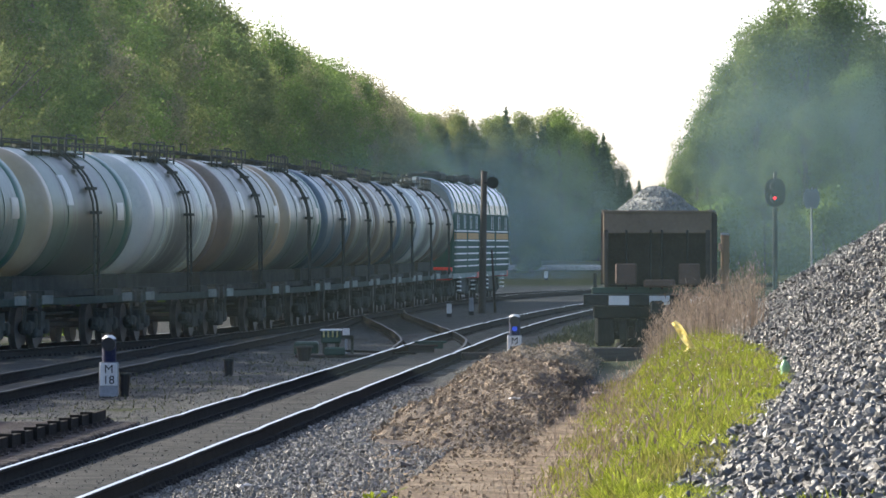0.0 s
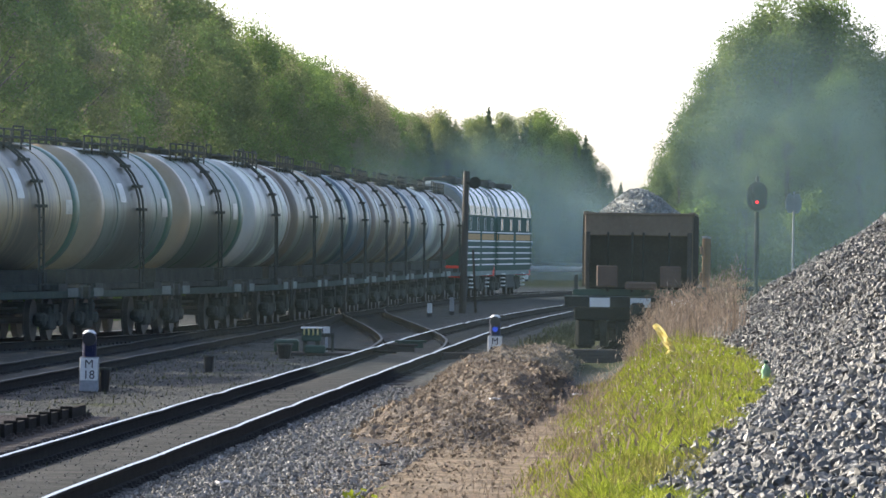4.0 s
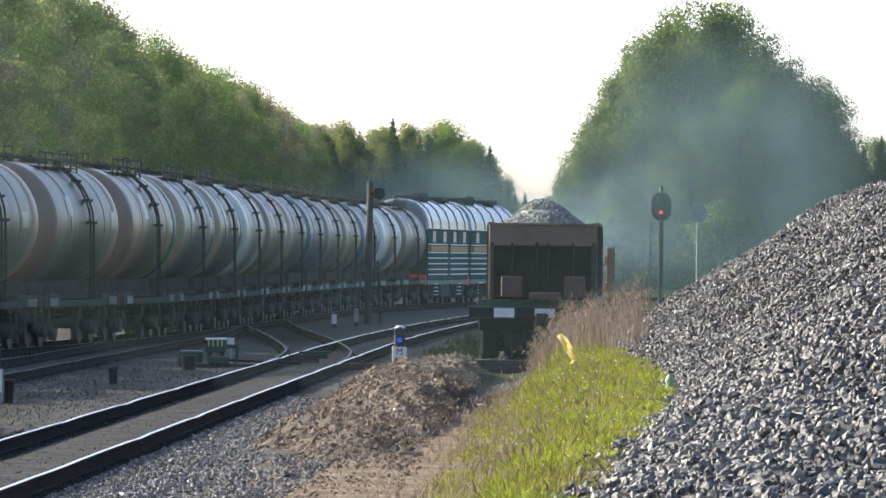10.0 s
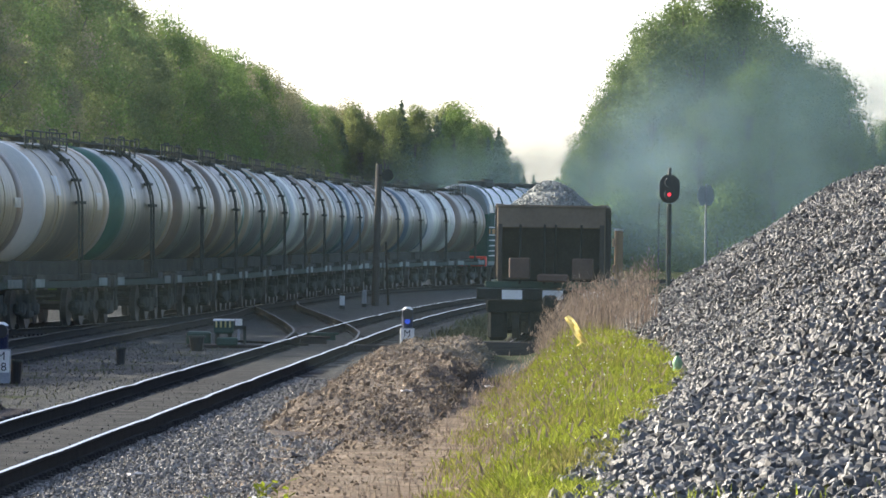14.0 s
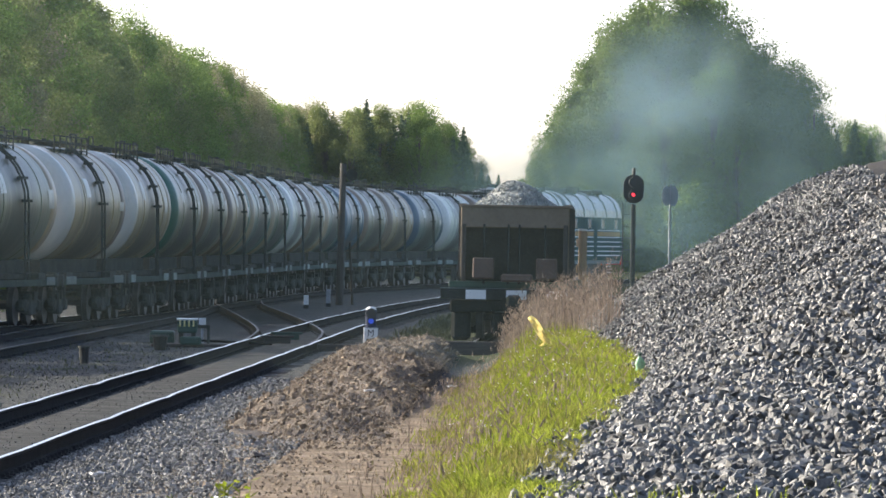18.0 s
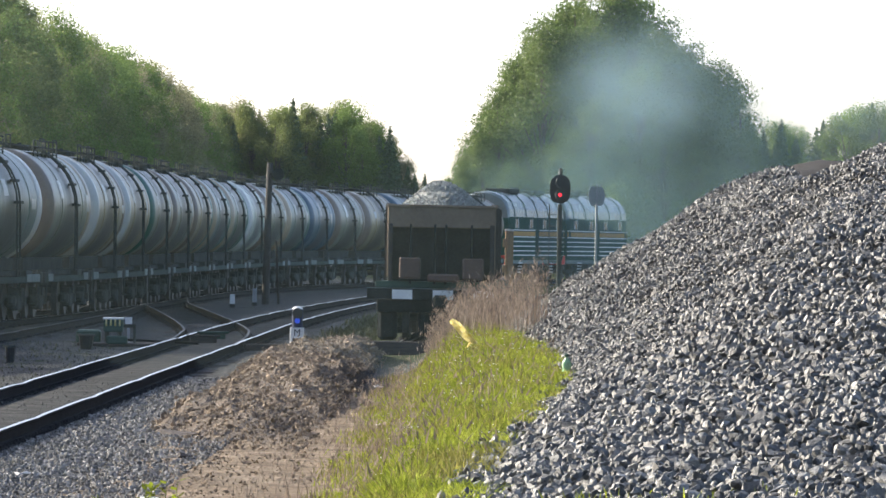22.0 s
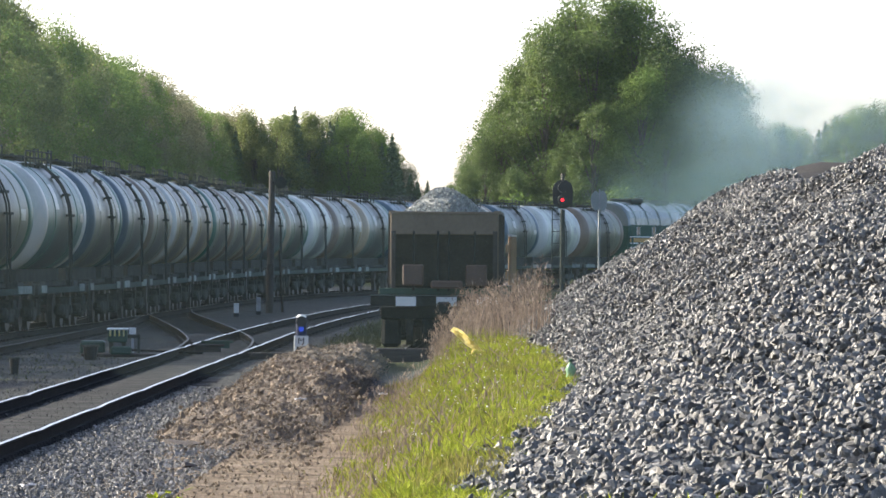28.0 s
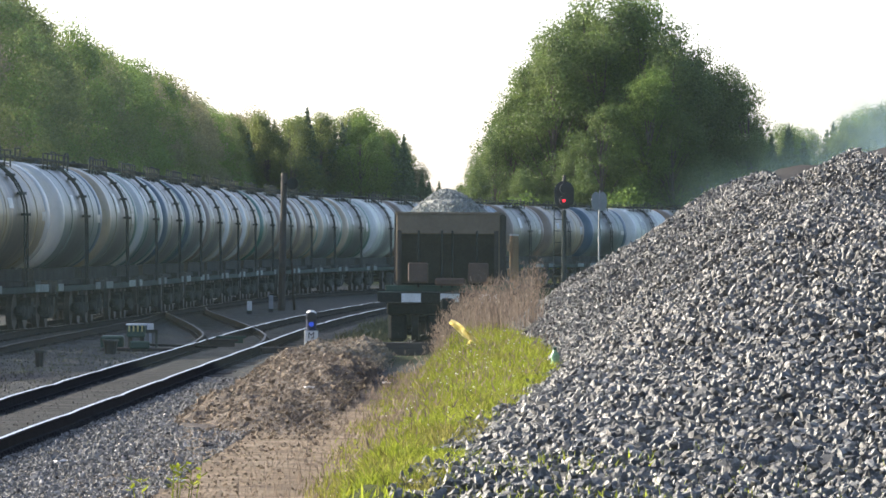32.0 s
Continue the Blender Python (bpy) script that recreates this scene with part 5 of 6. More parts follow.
def small_gear():
    for x, y, r, h, label in ((-4.13, 136, 0.1, 0.3, "small black tapered junction pot"), (-3.0, 152.6, 0.17, 0.3, "squat black cable box"), (-5.33, 118, 0.11, 0.36, "black relay pot beside the dwarf signal")):
        t = thing("cable_pot", label, "junction box", "cable pots in the yard", at=pose(x, y, 0))
        bm = bmesh.new()
        rod(bm, (0, 0, 0), (0, 0, h), r * 0.75, 12, r)
        part("body", bm, M_LID, t)
        bm = bmesh.new()
        rod(bm, (0, 0, h), (0, 0, h + 0.04), r * 1.2, 12, r * 1.1)
        part("cap", bm, M_BLACK, t)
    for x, y, h, w, m in ((0.21, 243, 0.46, 0.085, M_WHITE), (1.0, 250, 0.62, 0.08, M_GREY), (7.0, 480, 0.6, 0.12, M_WHITE)):
        t = thing("marker_peg", "short pale concrete marker peg with a black base", "marker post", "marker pegs", at=pose(x, y, 0))
        boxes("shaft", [(-w, w, -w, w, 0.12, h)], m, t, bevel=0.012)
        boxes("foot", [(-w * 1.05, w * 1.05, -w * 1.05, w * 1.05, 0, 0.13)], M_LID, t)
    for k, (x, y, a) in enumerate(((-0.3, 168, 0), (-0.5, 162, 2))):
        t = thing("cable_trough", "low cover between the rails", "cover plank", "planks between the rails", at=pose(x, y, 0.02, 0, 0, a))
        boxes("plank", [(-0.38, 0.38, -0.15, 0.15, 0.16, 0.21), (-0.3, 0.3, -0.1, 0.1, 0, 0.16)], M_DECKGREEN if k == 0 else M_OLD_TIE, t, bevel=0.01)
    t = thing("tie_stack", "dark old sleeper lying across beside the track", "sleeper", at=pose(0.95, 155, 0.0, 0, 0, 8))
    boxes("beam", [(-0.55, 0.55, -0.13, 0.13, 0, 0.16)], M_OLD_TIE, t, bevel=0.02)
    t = thing("stop_beam", "dark timber beam across the siding's end", "sleeper", at=pose(4.2, 153, 0.0, 0, 0, 2))
    boxes("beam", [(-1.7, 1.5, -0.15, 0.15, 0, 0.3)], M_OLD_TIE, t, bevel=0.02)
    # old track panel
    t = thing("track_panel", "old rusty track panel of timber sleepers lying on ballast", "track panel", at=pose(-5.55, 88, 0.0, 0, 0, -2.2))
    for s in (-0.76, 0.76):
        boxes("rail", [(s - 0.035, s + 0.035, -14, 6.5, 0.2, 0.34)], M_RUST, t)
    for k in range(36):
        ob = new("sleeper", TIE)
        ob.parent, ob.matrix_basis = t, pose(random.uniform(-0.05, 0.05), -13.5 + 0.56 * k, 0.19, 0, 0, random.uniform(-1.5, 1.5))
    for k in range(8):
        boxes("chair", [(0.68, 0.84, -6.6 + 1.5 * k, -6.45 + 1.5 * k, 0.2, 0.37)], M_RUST, t)
    # litter
    global TAPE
    t = TAPE = thing("yellow_sheet", "crumpled yellow plastic strip caught in the grass", "plastic sheet", at=pose(3.52, 101.5, float(bank(3.52, 101.5)) + 0.04))
    for name, ends, broad, wave in (("sheet_body", ((-0.21, 0.43), (0.1, 0.02)), 0.115, 0.02), ("loose_end", ((0.06, 0.1), (-0.07, 0.0)), 0.03, 0.015), ("curled_tip", ((0.05, 0.1), (0.15, 0.0)), 0.035, 0.02)):
        bm = bmesh.new()
        (x0, z0), (x1, z1) = ends
        side = Vector((z0 - z1, 0, x1 - x0)).normalized()
        rows = []
        for k in range(9):
            u = k / 8
            c = Vector((x0 + (x1 - x0) * u, 0.05 * math.sin(5 * u), z0 + (z1 - z0) * u + wave * math.sin(7 * u)))
            w = broad * (0.3 + 0.7 * math.sin(math.pi * min(1, 0.12 + u * 0.85)) ** 0.8)
            rows.append([bm.verts.new(c + side * w * q + Vector((0, 0.03 * math.cos(9 * u + 4 * q), 0))) for q in (-0.5, -0.15, 0.2, 0.5)])
        for r0, r1 in zip(rows, rows[1:]):
            for q in range(3):
                bm.faces.new((r0[q], r0[q + 1], r1[q + 1], r1[q]))
        bmesh.ops.solidify(bm, geom=bm.faces[:], thickness=0.003)
        part(name, bm, M_TAPE, t)
    t = thing("plastic_bottle", "crushed pale green plastic bottle at the heap's foot", "bottle", at=pose(3.93, 81, float(bank(3.93, 81)) + 0.03, 14, -12, 30))
    v, f = revolve([(a * 0.8, r * 1.15) for a, r in ((0, 0.001), (0, 0.05), (0.05, 0.056), (0.1, 0.04), (0.16, 0.054), (0.23, 0.03), (0.26, 0.014), (0.29, 0.014))], 16, "Z")
    sheet("bottle_body", v, f, M_BOTTLE, t, smooth=True)
    bm = bmesh.new()
    rod(bm, (0, 0, 0.225), (0, 0, 0.255), 0.024, 12)
    part("cap", bm, M_DECKGREEN, t, "green screw cap")
    t = thing("clod", "dark flat rock on the dirt path", "rock", at=pose(-0.48, 80.5, 0.03))
    bm = bmesh.new()
    bm.from_mesh(PEBBLES[3])
    bmesh.ops.scale(bm, vec=(0.15, 0.14, 0.09), verts=bm.verts)
    part("rock", bm, M_OLD_TIE, t)


def foreground_weed():
    t = thing("weed_plant", "young leafy green weed on the dirt", "weed", at=pose(-0.75, 62, 0))
    rng = random.Random(5)
    for k in range(9):
        x, y, h = rng.uniform(-0.3, 0.3), rng.uniform(-0.4, 0.4), rng.uniform(0.2, 0.38)
        bm = bmesh.new()
        rod(bm, (x, y, -0.02), (x * 1.2, y, h), 0.006, 5, 0.003)
        stem = part("stem", bm, M_GRASS, t)
        for q in range(7):
            bm = bmesh.new()
            a, z, g = rng.uniform(0, 6.28), h * rng.uniform(0.4, 1.05), rng.uniform(0.04, 0.062)
            d, n = Vector((math.cos(a), math.sin(a), rng.uniform(0.1, 0.7))), Vector((-math.sin(a), math.cos(a), 0.2))
            p = Vector((x * 1.15, y, z))
            vs = [bm.verts.new(c) for c in (p, p + d * g + n * g * 0.5, p + d * g * 2.1, p + d * g - n * g * 0.5)]
            bm.faces.new(vs)
            part("leaf", bm, M_GRASS, stem)


def pale_rocks():
    for x, y, r, m, label in ((-2.05, 74, 0.09, M_CONCRETE, "pale broken rock on the ballast"), (-0.7, 68, 0.06, M_WHITE, "white scrap lying on the dirt"), (1.05, 104, 0.06, M_CONCRETE, "pale stone on the earth mound"), (2.35, 108, 0.05, M_CONCRETE, "pale stone on the earth mound")):
        t = thing("rock", label, "rock", at=pose(x, y, float(bank(x, y)) + (0.28 if y > 100 else 0.02)))
        for k in range(3):
            bm = bmesh.new()
            bm.from_mesh(PEBBLES[4 + k])
            bmesh.ops.scale(bm, vec=(r, r, r * 0.6), verts=bm.verts)
            bmesh.ops.translate(bm, vec=(r * 0.9 * (k - 1), 0.02 * k, 0), verts=bm.verts)
            part("fragment", bm, m, t)


foreground_weed()
pale_rocks()
post_signal()
disc_signal()
pole_mast()
dwarf_signal(-5.57, 117.8, ["M", "18"], False, "low shunting signal with a pale lettered plinth reading M 18")
dwarf_signal(1.54, 152, ["M"], True, "low shunting signal with a lit blue lamp by the track")
switch_machine()
small_gear()


# ---- trees ----
def leaves(rng, centres, radii, count, size):
    """Small bent leaf sprays scattered through and mostly near the skin of many clumps."""
    k = rng.choice(len(centres), count, p=radii**2 / (radii**2).sum())
    d = rng.normal(size=(count, 3))
    d /= np.linalg.norm(d, axis=1)[:, None]
    d[:, 2] = np.where(d[:, 2] < 0, d[:, 2] * 0.75, d[:, 2])
    reach = np.where(rng.random(count) < 0.07, rng.uniform(1.05, 1.45, count), rng.uniform(0.45, 1.06, count))
    P = centres[k] + d * (radii[k] * reach)[:, None]
    R = turns(rng, count)
    s = size * rng.uniform(0.6, 1.35, count)
    q = np.array([(-1, 0, 0), (0, -0.5, 0.12), (1, 0, 0), (0, 0.5, 0.12)])
    v = np.einsum("nij,vj->nvi", R, q) * s[:, None, None] + P[:, None, :]
    f = (np.arange(count)[:, None] * 4 + np.array([0, 1, 2, 3])[None]).reshape(-1, 4)
    return v.reshape(-1, 3), f


def broadleaf(seed, h, spread, material, count=26000, size=0.105, low=0.08):
    """A tapered trunk with limbs, and a crown of leaf sprays in uneven clumps."""
    rng = np.random.default_rng(seed)
    t = thing("tree", "tall broadleaf tree in pale spring leaf", "tree", "woodland trees")
    bm = bmesh.new()
    top = Vector((rng.normal(0, 0.4), rng.normal(0, 0.4), h * 0.86))
    rod(bm, (0, 0, -0.2), top * 0.5, 0.24, 9, 0.16)
    rod(bm, top * 0.5, top, 0.16, 8, 0.04)
    cs, rs = [], []
    n = 40
    for i in range(n):
        u = low + (0.98 - low) * (i + rng.random()) / n
        w = spread * (math.sin(math.pi * min(1, (u - low) / (1 - low) * 0.8 + 0.2)) ** 0.7) * rng.uniform(0.35, 1.0)
        g = rng.random() * 6.283
        c = Vector((w * math.cos(g), w * math.sin(g), h * u))
        start = top * max(0.12, u - 0.16)
        rod(bm, start, c, 0.06, 5, 0.015)
        cs.append(c)
        rs.append(spread * rng.uniform(0.2, 0.45))
    part("trunk", bm, M_BARK, t)
    v, f = leaves(rng, np.array(cs), np.array(rs), count, size)
    sheet("crown", v, f, material, t)
    return t


def shrub(seed):
    rng = np.random.default_rng(seed)
    t = thing("bush", "dense green bush at the edge of the wood", "bush", "woodland bushes")
    bm = bmesh.new()
    cs, rs = [], []
    for i in range(14):
        g, w = rng.random() * 6.283, rng.uniform(0.2, 1.9)
        c = Vector((w * math.cos(g), w * math.sin(g), rng.uniform(0.5, 4.6 - w)))
        rod(bm, (0, 0, -0.1), c, 0.05, 5, 0.012)
        cs.append(c)
        rs.append(rng.uniform(0.7, 1.2))
    part("stems", bm, M_BARK, t)
    v, f = leaves(rng, np.array(cs), np.array(rs), 7500, 0.12)
    sheet("crown", v, f, M_LEAF, t)
    return t


def spruce(seed, h):
    rng = np.random.default_rng(seed)
    t = thing("spruce", "dark narrow spruce with drooping boughs", "conifer", "woodland trees")
    bm = bmesh.new()
    rod(bm, (0, 0, -0.2), (0, 0, h), 0.2, 8, 0.02)
    part("trunk", bm, M_BARK, t)
    n = 6000
    u = 1 - rng.random(n) ** 0.6
    g = rng.integers(0, 90, n) * 2.399
    w = h * 0.22 * (1 - u) ** 0.9 * rng.uniform(0.2, 1.0, n)
    layer = np.clip(u + 0.012 * np.sin(u * 140), 0, 1)
    P = np.stack([w * np.cos(g), w * np.sin(g), h * (0.08 + 0.92 * layer) - w * 0.35 + rng.normal(0, 0.08, n)], 1)
    R = turns(rng, n)
    q = np.array([(-1, 0, 0), (0, -0.35, -0.2), (1, 0, 0), (0, 0.35, -0.2)]) * 0.3
    v = np.einsum("nij,vj->nvi", R, q) + P[:, None, :]
    sheet("crown", v.reshape(-1, 3), (np.arange(n)[:, None] * 4 + np.array([0, 1, 2, 3])[None]), M_NEEDLE, t)
    return t


def build_woods():
    rng = random.Random(77)
    kinds = [broadleaf(100 + i, 18.0, 3.3 + 0.5 * (i % 3), (M_LEAF_B, M_LEAF, M_LEAF, M_LEAF_B, M_LEAF_C)[i % 5]) for i in range(10)]
    lush = [broadleaf(140 + i, 18.0, 3.6 + 0.5 * (i % 2), M_LUSH if i < 4 else M_LEAF) for i in range(5)]
    firs = [spruce(200 + i, 18.0) for i in range(3)]
    first = {id(k): True for k in kinds + firs + lush}

    def plant(ob, x, y, h):
        m = pose(x, y, -0.1, 0, 0, rng.uniform(0, 360))
        k = h / 18.0
        if first.pop(id(ob), None):
            o = ob
            o.matrix_basis = m
        else:
            o = copy_thing(ob, m)
        o.scale = (k * rng.uniform(0.9, 1.15), k * rng.uniform(0.9, 1.15), k)

    bushes = [shrub(300 + i) for i in range(3)]
    first.update({id(k): True for k in bushes})
    # the left wood along the line
    y = 335.0
    while y < 985:
        edge = -16 + 0.03 * (y - 532)
        h = 19.2 + rng.uniform(-2.0, 1.2)
        plant(kinds[rng.choice((4, 9))] if 770 < y < 900 and rng.random() < 0.6 else rng.choice(kinds), edge - rng.uniform(0, 2.5), y, h)
        if y > 500:
            plant(rng.choice(kinds), edge - rng.uniform(4.5, 8), y + rng.uniform(-2, 2), h * rng.uniform(0.93, 1.06))
        plant(rng.choice(bushes), edge + rng.uniform(0.5, 1.8), y + 2, rng.uniform(13, 24))
        y += rng.uniform(4.4, 6.6)
    # the far wood across the line
    for k in range(64):
        x = -8 + 36 * k / 63
        h = 19.3 - max(0, x - 19) * 1.1 + rng.uniform(-1.3, 1.0)
        plant(rng.choice(kinds if rng.random() < (0.6 if x < 12 else 0.35) else firs), x + rng.uniform(-0.6, 0.6), 985 + rng.uniform(0, 30), h + (1.4 if rng.random() < 0.25 else 0))
    for k in range(40):
        plant(rng.choice(bushes), -8 + 0.95 * k, 972 + rng.uniform(-4, 4), rng.uniform(14, 26))
    plant(rng.choice(bushes), 7.4, 600, 9.5)
    # the clump on the right
    for x, h in ((18.6, 8.5), (20.2, 11), (21.6, 14.6), (23.2, 17.2), (25.0, 20.0), (27.3, 22.2), (29.6, 22.6), (32.2, 22.3), (34.6, 20.2), (36.8, 18.4), (38.9, 17.0), (40.6, 15.2), (41.9, 11.5)):
        plant(rng.choice(lush), x, 565 + rng.uniform(-3, 5), h)
        plant(rng.choice(lush), x + rng.uniform(-1, 1), 581 + rng.uniform(-2, 3), h * rng.uniform(0.8, 0.9))
        plant(rng.choice(lush), x + rng.uniform(-1, 1), 572 + rng.uniform(0, 6), h * rng.uniform(0.85, 0.98))
        plant(rng.choice(lush), x + rng.uniform(-1, 1), 560 + rng.uniform(-3, 2), h * rng.uniform(0.45, 0.75))
        plant(rng.choice(bushes), x + rng.uniform(-1, 1), 556 + rng.uniform(-3, 2), rng.uniform(16, 28))
    for x, h in ((42.6, 11.6), (44.0, 12.4), (45.2, 11.2)):
        plant(rng.choice(firs), x, 563 + rng.uniform(-2, 2), h)
    for x, h in ((52.2, 10.5), (53, 12.5), (53.8, 14.4), (54.8, 13.8), (55.6, 12), (56.6, 10)):
        plant(rng.choice(lush), x, 700 + rng.uniform(-4, 4), h)
    for k in range(34):
        x = 70.5 + 1.05 * k
        h = 15.0 + min(5.5, 0.5 * (x - 70.5))
        plant(rng.choice(lush if rng.random() < 0.75 else firs), x, 900 + rng.uniform(-8, 12), h + rng.uniform(-1.0, 1.0))
        plant(rng.choice(bushes), x + rng.uniform(-0.5, 0.5), 890, rng.uniform(20, 34))
    for k in range(8):
        plant(rng.choice(bushes), 50.5 + k, 694, rng.uniform(16, 28))

    # low scrub added beyond the train to darken the gaps under its wagons
    for k in range(30):
        y = 132 + 6.7 * k
        plant(rng.choice(bushes), x_main(y) - 6.5 + rng.uniform(-1, 1), y, rng.uniform(8, 13))


build_woods()


def unseen_woods():
    """Unseen woods added behind the eye and beyond the stone heap to dim the sky fill, in one mass of large leaf
    sprays.
    """
    rng = np.random.default_rng(88)
    spots = [(-75 + 3.5 * k, -70 + abs(k - 20) * 1.2) for k in range(44)] + [(34 + 3 * (k % 3), -30 + 6.0 * k) for k in range(46)]
    vs, fs, base = [], [], 0
    for x, y in spots:
        h = rng.uniform(13, 17)
        c = np.stack([rng.normal(x, 2.2, 24), rng.normal(y, 2.2, 24), rng.uniform(0.08, 0.95, 24) * h], 1)
        v, f = leaves(rng, c, rng.uniform(1.2, 2.2, 24), 1500, 0.5)
        vs.append(v)
        fs.append(f + base)
        base += len(v)
    tagged(sheet("woodland", np.concatenate(vs), np.concatenate(fs), M_LUSH), "unseen green woodland added to dim the sky fill", "wood", kind="stuff")


unseen_woods()


# ---- exhaust smoke and painted haze ----
def smoke_and_haze_material(name, cover, core, tint=(0.215, 0.325, 0.365)):
    m = bpy.data.materials.new(name)
    m.use_nodes = True
    n, l = m.node_tree.nodes, m.node_tree.links
    n.remove(n["Principled BSDF"])
    d, t, c = n.new("ShaderNodeBsdfDiffuse"), n.new("ShaderNodeBsdfTranslucent"), n.new("ShaderNodeBsdfTransparent")
    for k in (d, t):
        k.inputs[0].default_value = (*tint, 1)
    a, b = n.new("ShaderNodeMixShader"), n.new("ShaderNodeMixShader")
    a.inputs[0].default_value = 0.5
    tc, ln, fall, tex = n.new("ShaderNodeTexCoord"), n.new("ShaderNodeVectorMath"), n.new("ShaderNodeMapRange"), n.new("ShaderNodeTexNoise")
    ln.operation, fall.interpolation_type = "LENGTH", "SMOOTHERSTEP"
    l.new(tc.outputs["Object"], ln.inputs[0])
    l.new(ln.outputs["Value"], fall.inputs[0])
    fall.inputs[1].default_value, fall.inputs[2].default_value, fall.inputs[4].default_value = 1.0, core, cover
    own, move = n.new("ShaderNodeObjectInfo"), n.new("ShaderNodeVectorMath")
    move.operation = "MULTIPLY_ADD"
    l.new(own.outputs["Random"], move.inputs[0])
    move.inputs[1].default_value = (40, 0, 25)
    l.new(tc.outputs["Object"], move.inputs[2])
    l.new(move.outputs[0], tex.inputs["Vector"])
    tex.inputs["Scale"].default_value, tex.inputs["Detail"].default_value = 1.5, 4
    wisp, mul = n.new("ShaderNodeMapRange"), n.new("ShaderNodeMath")
    wisp.inputs[1].default_value, wisp.inputs[2].default_value, wisp.inputs[3].default_value, wisp.inputs[4].default_value = 0.3, 0.7, 0.25, 1.35
    l.new(tex.outputs[0], wisp.inputs[0])
    mul.operation = "MULTIPLY"
    l.new(fall.outputs[0], mul.inputs[0])
    l.new(wisp.outputs[0], mul.inputs[1])
    l.new(mul.outputs[0], b.inputs[0])
    l.new(d.outputs[0], a.inputs[1])
    l.new(t.outputs[0], a.inputs[2])
    l.new(c.outputs[0], b.inputs[1])
    l.new(a.outputs[0], b.inputs[2])
    l.new(b.outputs[0], n["Material Output"].inputs[0])
    return m


M_SMOKE = smoke_and_haze_material("thin_blue_exhaust_smoke", 0.36, 0.05)
# standing sheet that paints distance haze over the far right wood
M_VEIL = smoke_and_haze_material("painted_far_haze", 0.2, 0.4, (0.23, 0.335, 0.36))
# sheet across the yard that paints lens glare by lifting the blacks
M_GLARE_VEIL = smoke_and_haze_material("painted_lens_glare", 0.068, 0.5, (0.25, 0.345, 0.35))
M_THIN = smoke_and_haze_material("thin_signal_haze", 0.4, 0.3, (0.11, 0.185, 0.19))
M_HAZE = smoke_and_haze_material("faint_exhaust_haze", 0.34, 0.35, (0.155, 0.25, 0.262))


def puff(seed, material):
    """A billow of smoke, used for painted haze too, about one metre in radius: a gently bowed veil that thins to
    nothing at its rim.
    """
    rng = random.Random(seed)
    a, b = (rng.uniform(0, 6) for _ in range(2))
    v, n = [(0, 0.05, 0)], 30
    for j in range(1, 11):
        r = j / 10
        for i in range(n):
            w = 2 * math.pi * i / n
            x, z = r * math.cos(w), r * math.sin(w)
            v.append((x, 0.05 * (1 - r * r) + 0.012 * math.sin(3 * x + a) * math.cos(3.3 * z + b), z))
    ob = sheet("smoke_puff", v, [(0, 1 + i, 1 + (i + 1) % n) for i in range(n)] + [t for j in range(9) for i in range(n) for t in ((1 + j * n + i, 1 + (j + 1) * n + i, 1 + (j + 1) * n + (i + 1) % n), (1 + j * n + i, 1 + (j + 1) * n + (i + 1) % n, 1 + j * n + (i + 1) % n))], material, smooth=True)
    return tagged(ob, "thin blue-grey veil of exhaust smoke and painted haze", "smoke", kind="stuff")


PUFFS = []


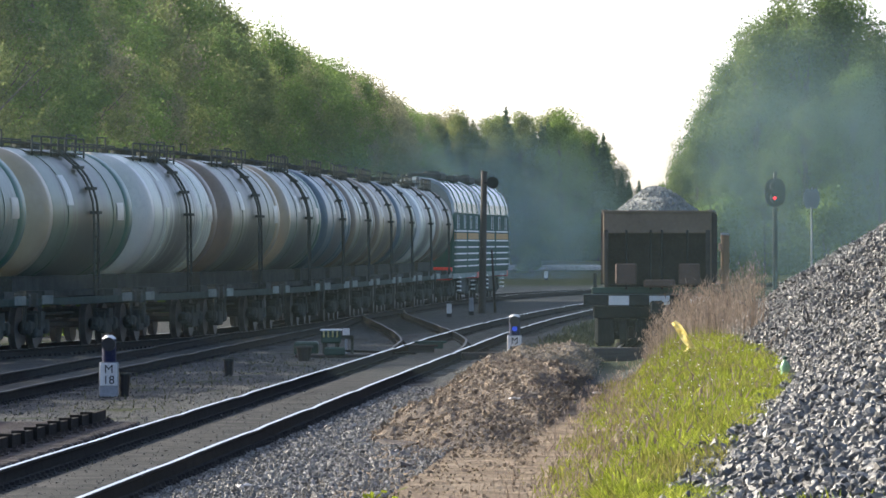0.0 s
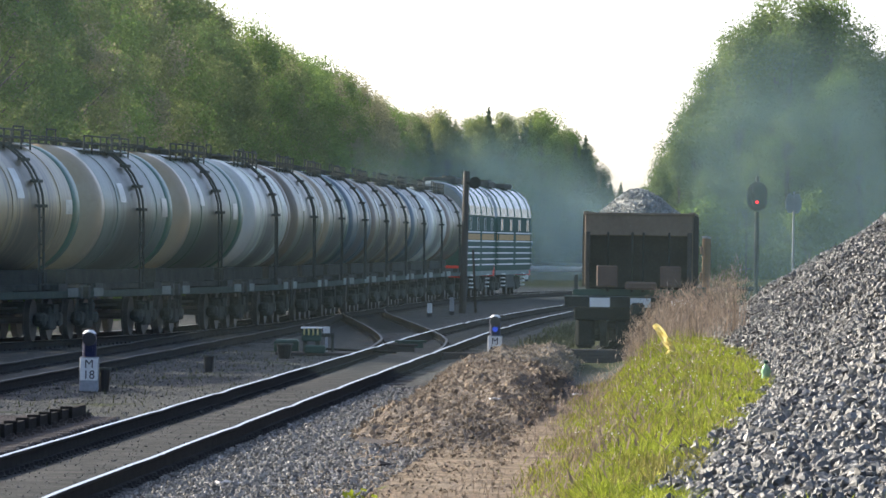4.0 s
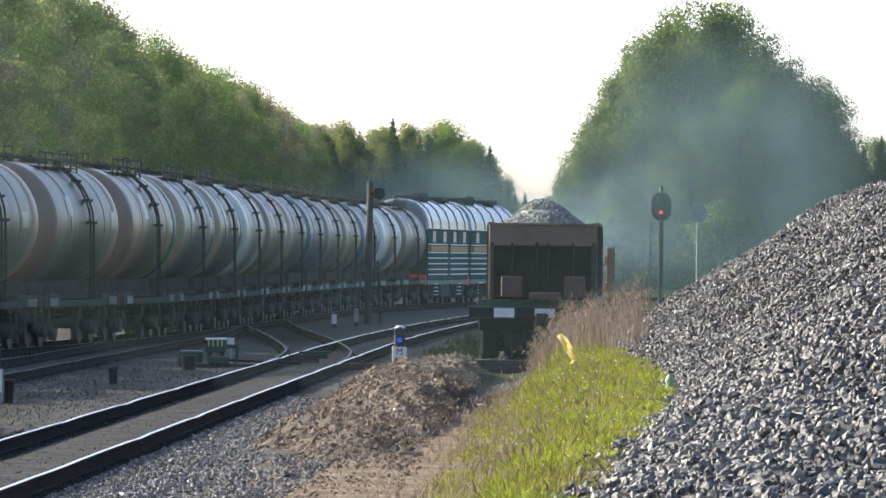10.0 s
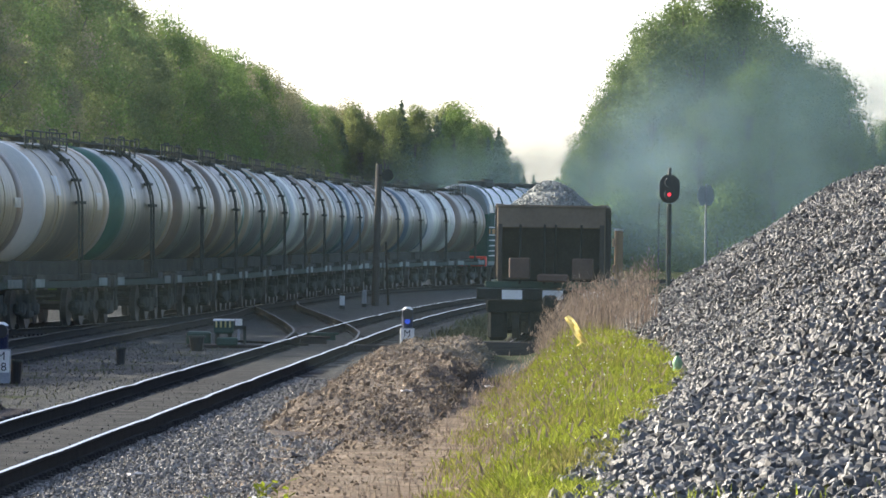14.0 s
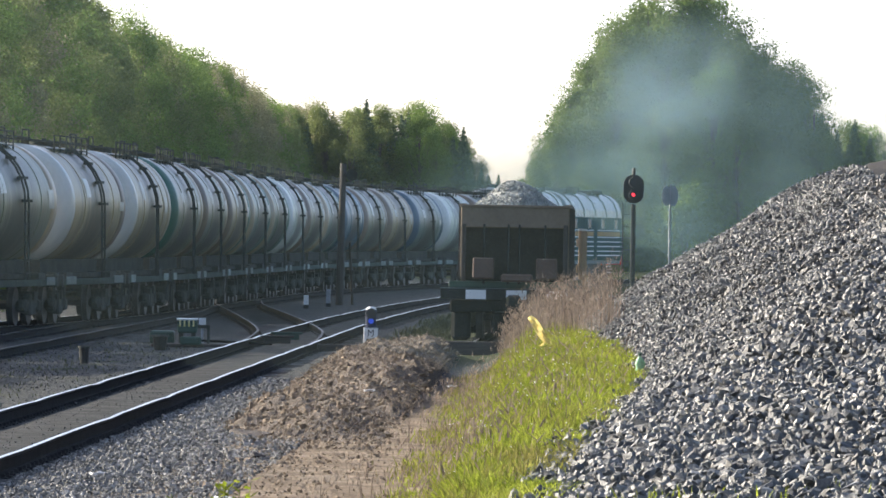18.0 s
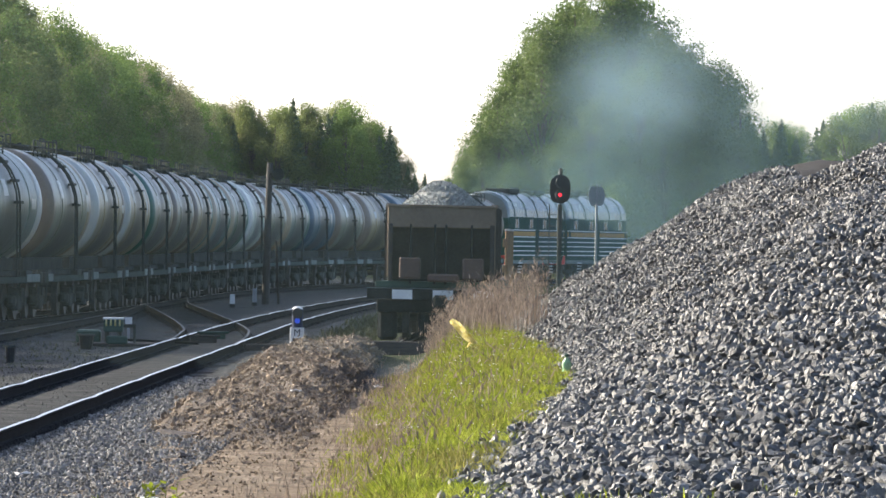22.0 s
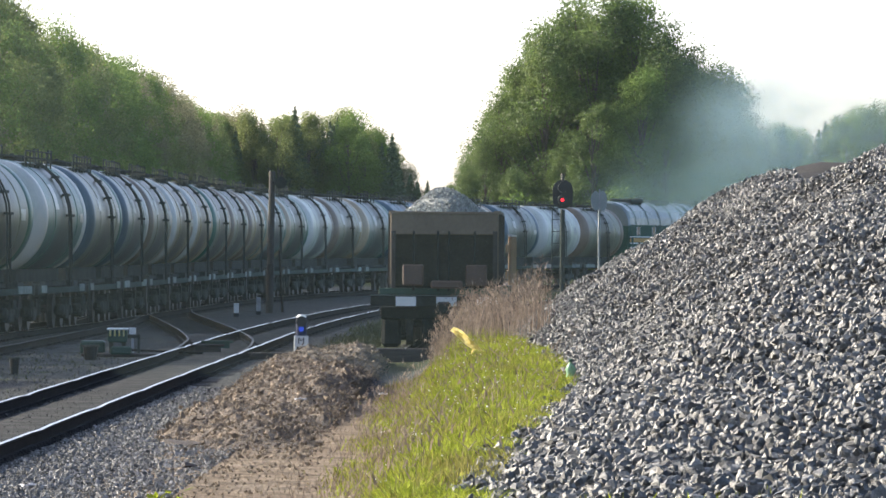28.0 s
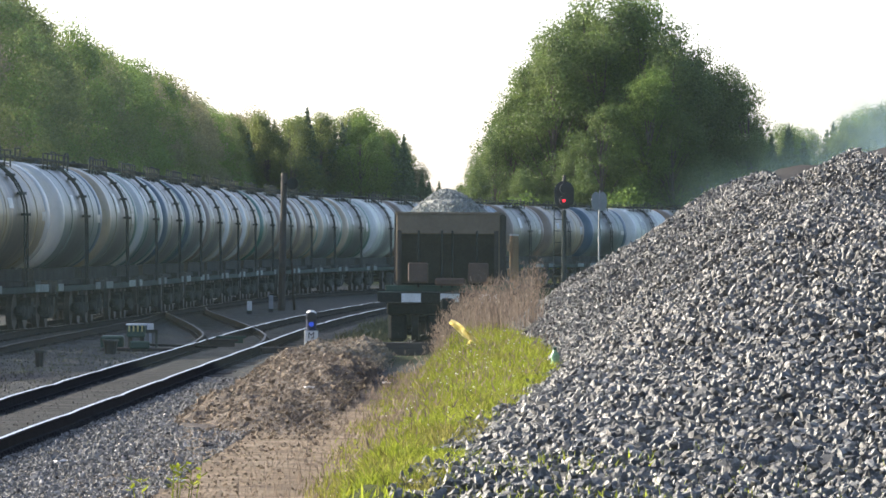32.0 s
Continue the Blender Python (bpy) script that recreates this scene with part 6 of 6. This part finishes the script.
def build_smoke_and_haze():
    rng = random.Random(9)
    # way through the air (time, x, z), depth, half width, half height, kind: a plume from the engine, older haze before
    # the woods, and painted veils of far haze and glare
    rows = [
        ([(0, 2, 3), (10, 17, 3), (19, 24, 11), (23, 28.5, 12), (28, 36, 10.5), (32, 47, 8)], 490, 7.0, 6.3, M_SMOKE),
        ([(0, 6, 2), (10, 20, 5), (19, 27, 14), (23, 30, 13.5), (28, 38, 11), (32, 50, 9)], 500, 8.0, 7.0, M_SMOKE),
        ([(0, 27, 9), (10, 29, 9), (19, 31, 9), (25, 36, 8), (32, 52, 7)], 530, 16.0, 13.0, M_HAZE),
        ([(0, 6, 5), (10, 8, 4), (18, 12, 0), (24, 16, -6), (32, 20, -9)], 610, 13.0, 9.0, M_HAZE),
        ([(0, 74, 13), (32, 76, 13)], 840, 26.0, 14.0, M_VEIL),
        ([(0, 10, 4), (12, 12, 4.5), (16, 16, 5), (20, 24, 6), (32, 44, 8)], 192, 5.0, 5.5, M_THIN),
        ([(0, -3, 3), (32, 2, 3)], 131, 24.0, 13.0, M_GLARE_VEIL),
    ]
    # exhaust that hangs about the engine once the wind takes it towards the eye
    cling = []
    for t in (0, 6, 12, 16, 20, 24, 28, 32):
        c = on_main(rear_of_engine(t) + 24)
        cling.append((t, c.x, 4.0, c.y + float(np.interp(t, [0, 11, 16, 32], [40, 30, -16, -16]))))
    rows.append((cling, 0, 11.0, 6.0, M_THIN))
    for k, (way, y, rx, rz, m) in enumerate(rows):
        ob = puff(500 + k, m)
        ob.scale = (rx, rz, rz)
        PUFFS.append((ob, y, way, rng.uniform(-8, 8), rng.uniform(-8, 8)))


build_smoke_and_haze()


# ---- what moves ----
def motions():
    steps = [0.0, 1, 2, 3, 4, 5, 6, 8, 10, 12, 14, 16, 18, 20, 22, 24, 26, 28, 30, 32]
    for k, w in enumerate(WAGONS):
        walk(w, [(t, train_pose(0.35 + 6.01 + 12.02 * k, 3.9, t)) for t in steps])
    flutter = [(0, 0), (20, 0), (21.5, 3), (22.5, -24), (24, -14), (25.5, -20), (28, -16), (30, -20), (32, -16)]
    walk(TAPE, [(t, pose(3.52, 101.5, float(bank(3.52, 101.5)) + 0.04, 0, a, 0)) for t, a in flutter])
    for ob, y, way, a, tip in PUFFS:
        walk(ob, [(t, pose(x, deep[0] if deep else y, z, tip, 0, a + 0.15 * t)) for t, x, z, *deep in way])
    for k, e in enumerate(ENGINE):
        walk(e, [(t, train_pose(-8.85 - 17.4 * k, 4.7, t)) for t in steps])


motions()
